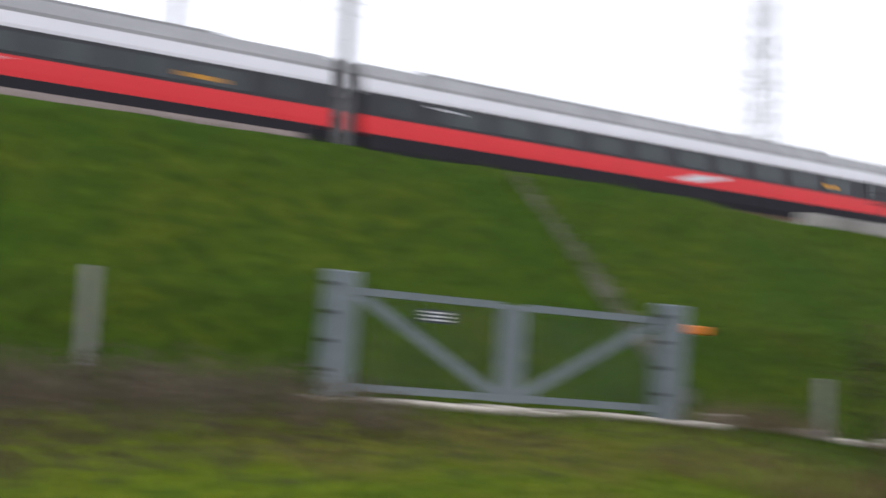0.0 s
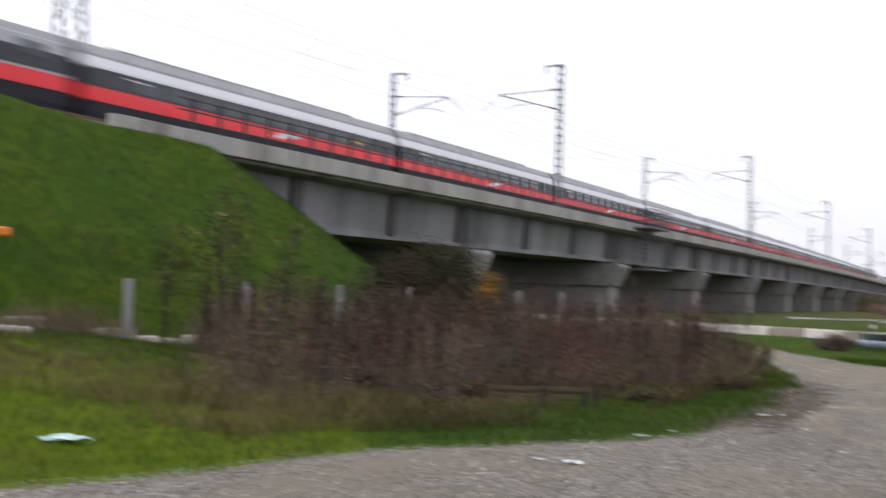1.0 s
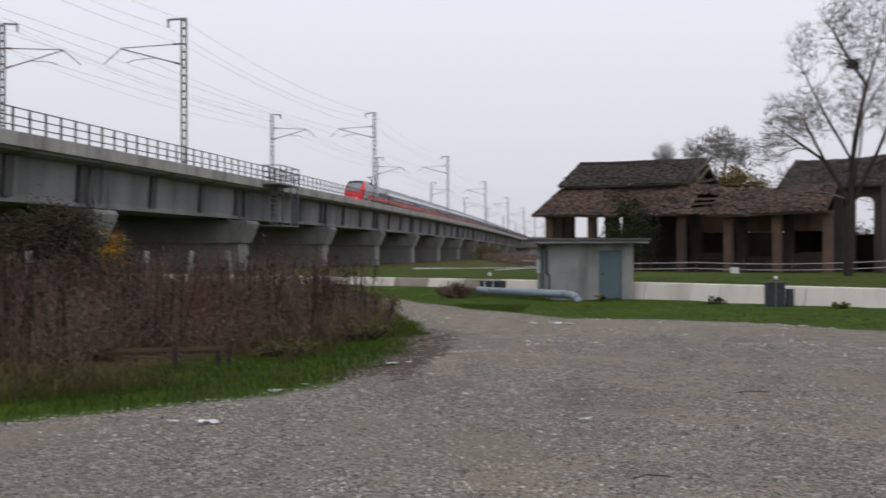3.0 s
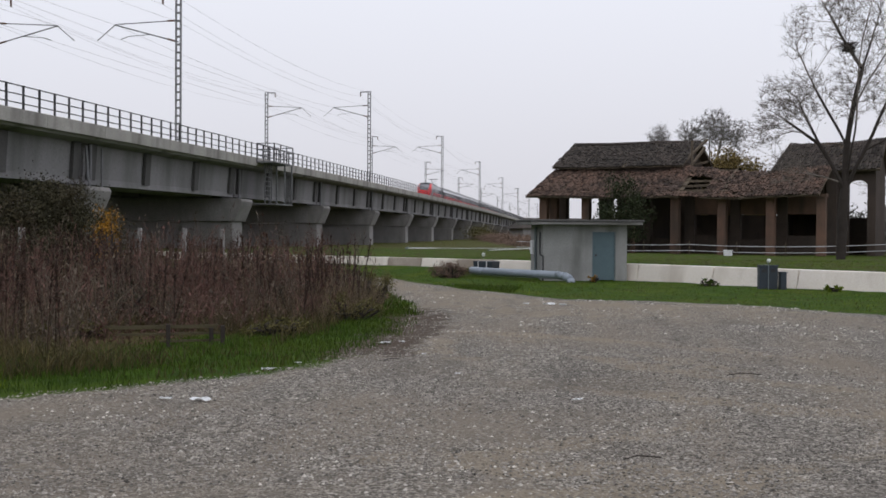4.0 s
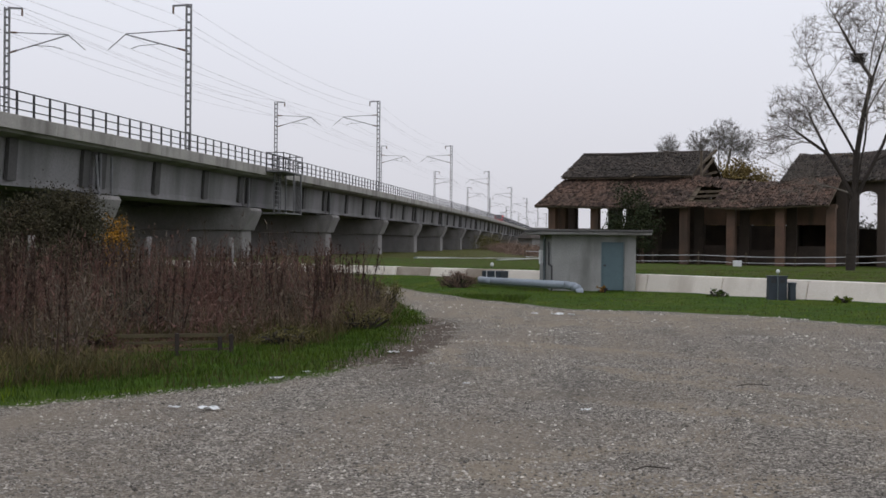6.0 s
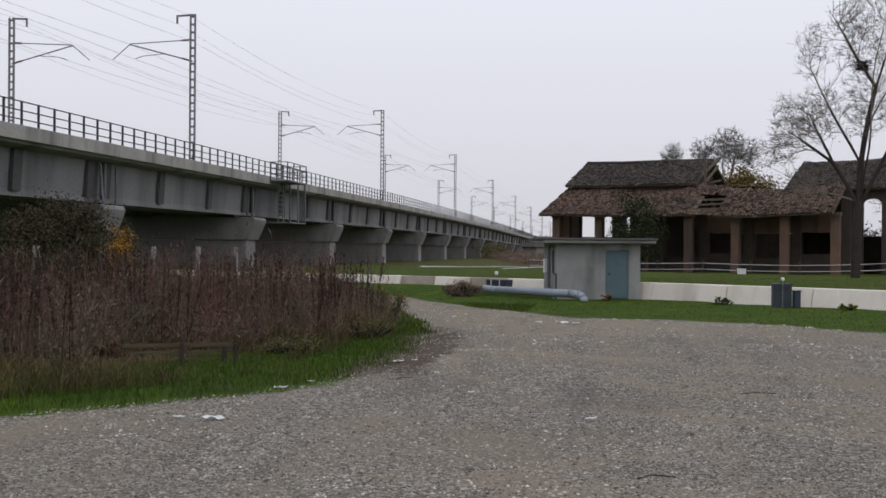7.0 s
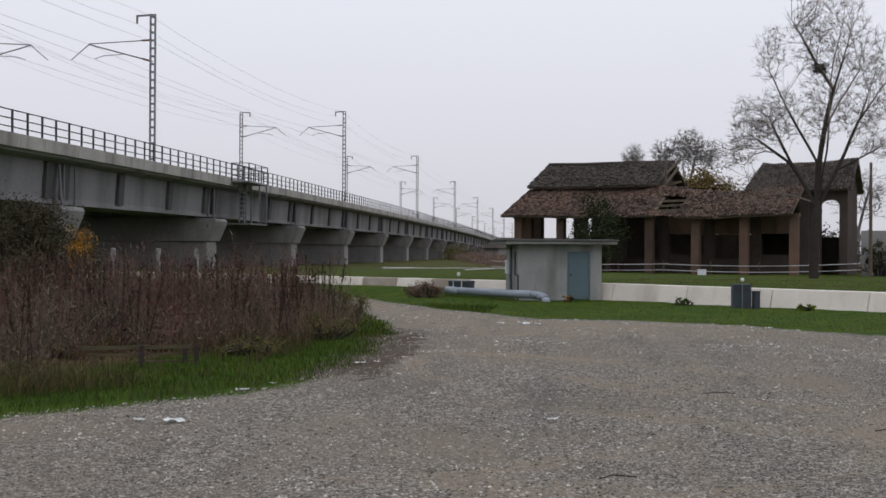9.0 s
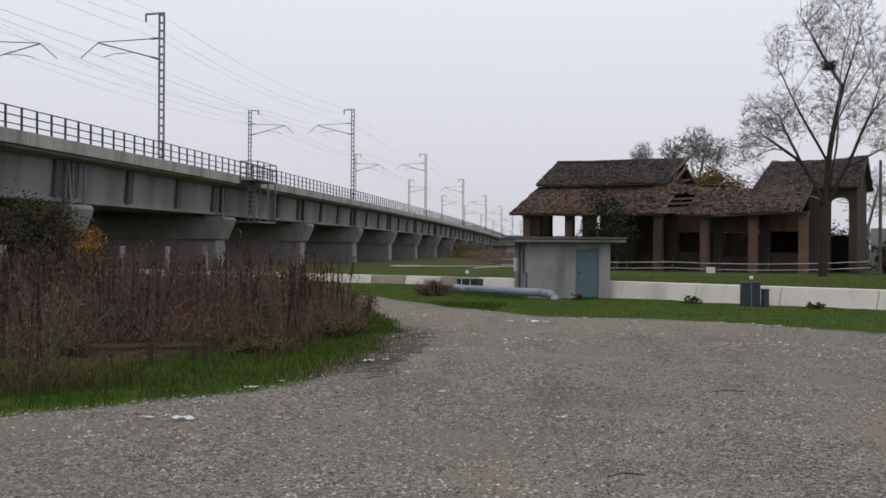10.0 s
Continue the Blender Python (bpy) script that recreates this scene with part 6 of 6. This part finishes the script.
far_trees("far_wood", "hazy grey-brown trees on the far horizon", -160, 520, 60, 480, 9, 91, 5000)
far_trees("far_wood", "hazy grey-brown trees on the far horizon", 50, 260, 260, 160, 11, 92, 4000)
far_trees("far_wood", "hazy trees beyond the viaduct", -420, 120, -160, 520, 12, 93, 5000)
far_trees("hedge", "brown hedge between the viaduct and the field", -6, 118, -21, 225, 2.3, 94, 16000, RUSTTWIG, (0.02, 0.05))
far_trees("hedge", "olive bush beside the viaduct pier", -20.8, 205, -19.2, 212, 4.2, 95, 2600, OLIVESCRUB, (0.015, 0.04))
far_trees("hedge", "dark trees at the viaduct's far end", -14, 330, 2, 300, 6.5, 96, 1500)
far_trees("hedge", "dark brown trees and scrub behind the annex yard", 13, 104, 40, 92, 5.5, 98, 9000, FARLEAF, (0.014, 0.034))
# height and density are made up, to keep far-side light from under the deck
far_trees("hedge", "brown hedge behind the viaduct, made tall and dense to block light", -41, 36, -43, 260, 6.0, 97, 26000, DEADSTALK, (0.04, 0.11))


def build_farm():
    f = thing("far_shed", "low grey farm shed in the distance", "shed", pose(-12.5, 205, 0, 0, 0, 20))
    part("wall", Geo().box(0, 16, 0, 9, -0.4, 2.2), CONCRETE, f)
    part("roof", Geo().hexa([(-0.5, -0.5, 2.2), (16.5, -0.5, 2.2), (16.5, 9.5, 2.2), (-0.5, 9.5, 2.2), (1.5, 4.4, 4.0), (15, 4.4, 4.0), (15, 4.6, 4.0), (1.5, 4.6, 4.0)]), MOSSTILE, f)
    w = thing("yard_wall", "grey concrete yard wall beyond the annex", "wall", pose(19.7, 86.5, 0.0, 0, 0, -14), kind="structure")
    part("wall_run", Geo().box(0, 22, 0, 0.3, -0.5, 3.2), CONCRETE, w)
    p = tagged(part("utility_pole", Geo().tube((0, 0, -0.4), (0, 0, 7.6), 0.13, 0.09, 10), TIMBER, at=pose(19.4, 82.5, 0)), "dark wooden utility pole beside the annex", "utility pole")


def build_pylon(x, y, tall, w):
    """Lattice transmission tower far beyond the line."""
    t = thing("transmission_tower", "hazy grey lattice transmission tower far behind the railway", "pylon", pose(x, y, 0, 0, 0, 20), "transmission towers")
    def leg(s, q, z):
        k = 1 - 0.5 * min(1, z / (tall * 0.75))
        return Vector((s * w * k, q * w * k, z))
    for s in (-1, 1):
        for q in (-1, 1):
            part("leg", Geo().bar(leg(s, q, -0.5), leg(s, q, tall * 0.75), 0.18), PALESTEEL, t)
            part("leg_top", Geo().bar(leg(s, q, tall * 0.75), leg(s, q, tall), 0.15), PALESTEEL, t)
    g = Geo()
    n = 16
    for k in range(n):
        z0, z1 = tall * k / n, tall * (k + 1) / n
        for a, b in (((-1, -1), (1, -1)), ((1, -1), (1, 1)), ((1, 1), (-1, 1)), ((-1, 1), (-1, -1))):
            g.bar(leg(*a, z0), leg(*b, z1), 0.1).bar(leg(*b, z0), leg(*a, z1), 0.1)
    part("bracing", g, PALESTEEL, t)
    for z, r in ((tall * 0.78, 7), (tall * 0.88, 8.5), (tall * 0.97, 6)):
        part("cross_arm", Geo().bar((-r, 0, z), (r, 0, z), 0.3), PALESTEEL, t)
        for s in (-1, 1):
            part("insulator_string", Geo().tube((s * r * 0.95, 0, z), (s * r * 0.95, 0, z - 2.4), 0.16), INSULATOR, t)


def build_small_things():
    m = thing("marker_post", "thin pale marker post with a round white head", "marker post", pose(-5.2, 55.4, 0.3))
    part("stick", Geo().tube((0, 0, -0.1), (0, 0, 0.22), 0.016), GALV, m)
    part("round_head", Geo().tube((0, 0, 0.2), (0, 0, 0.27), 0.05, 0.09, 12).tube((0, 0, 0.27), (0, 0, 0.35), 0.09, 0.07, 12).tube((0, 0, 0.35), (0, 0, 0.38), 0.07, 0.02, 12), PAPER, m, smooth=True)
    b = thing("white_box", "small white plastic box in the field before the barn", "box", pose(8.0, 77.5, height(8.0, 77.5)))
    part("body", Geo().box(-0.25, 0.25, -0.2, 0.2, -0.05, 0.3), PAPER, b, bevel=0.02)
    part("lid", Geo().box(-0.27, 0.27, -0.22, 0.22, 0.3, 0.36), PAPER, b, bevel=0.01)
    for a, c in (((-14.5, 92), (-10.2, 84)), ((-13.2, 83), (-8.6, 92)), ((-9.6, 97), (-4.5, 88.5)), ((-7.2, 80), (-5.0, 90))):
        za, zc = height(*a), height(*c)
        p = thing("irrigation_pipe", "thin white irrigation pipe lying on the grass field", "pipe", group="irrigation pipes")
        part("pipe_run", Geo().tube((*a, za + 0.12), (*c, zc + 0.16), 0.024, n=8), PAPER, p)
        part("coupling", Geo().tube((*a, za + 0.12), (a[0] + (c[0] - a[0]) * 0.03, a[1] + (c[1] - a[1]) * 0.03, za + 0.12), 0.045, n=8), GALV, p)


build_small_things()
grown_tree("bare_tree", "grey leafless tree beyond the yard wall", 23.0, 102, 0.16, 3.4, [(-1, 0.99, -0.3, 0, 1, 4.5, 0.02), (-1, 0.99, 0.3, 0, 1, 4.5, 0.02)],
           [(-0.8, 0, 6.2, 1.6, 1.5, 2.0, 150), (1.2, 0, 6.4, 1.5, 1.4, 2.2, 150)], 9, twig_r=0.016, twigs=5, mat=FARTWIG, leaf=FARLEAF, leaves=600)
shrub("yard_bush", "brown bush against the yard wall", 20.6, 85.2, 1.2, 0.8, 2.2, SCRUBLEAF, 48, 1600, (0.06, 0.12))
build_farm()
build_pylon(-82.2, 90.5, 52, 1.9)

motions()
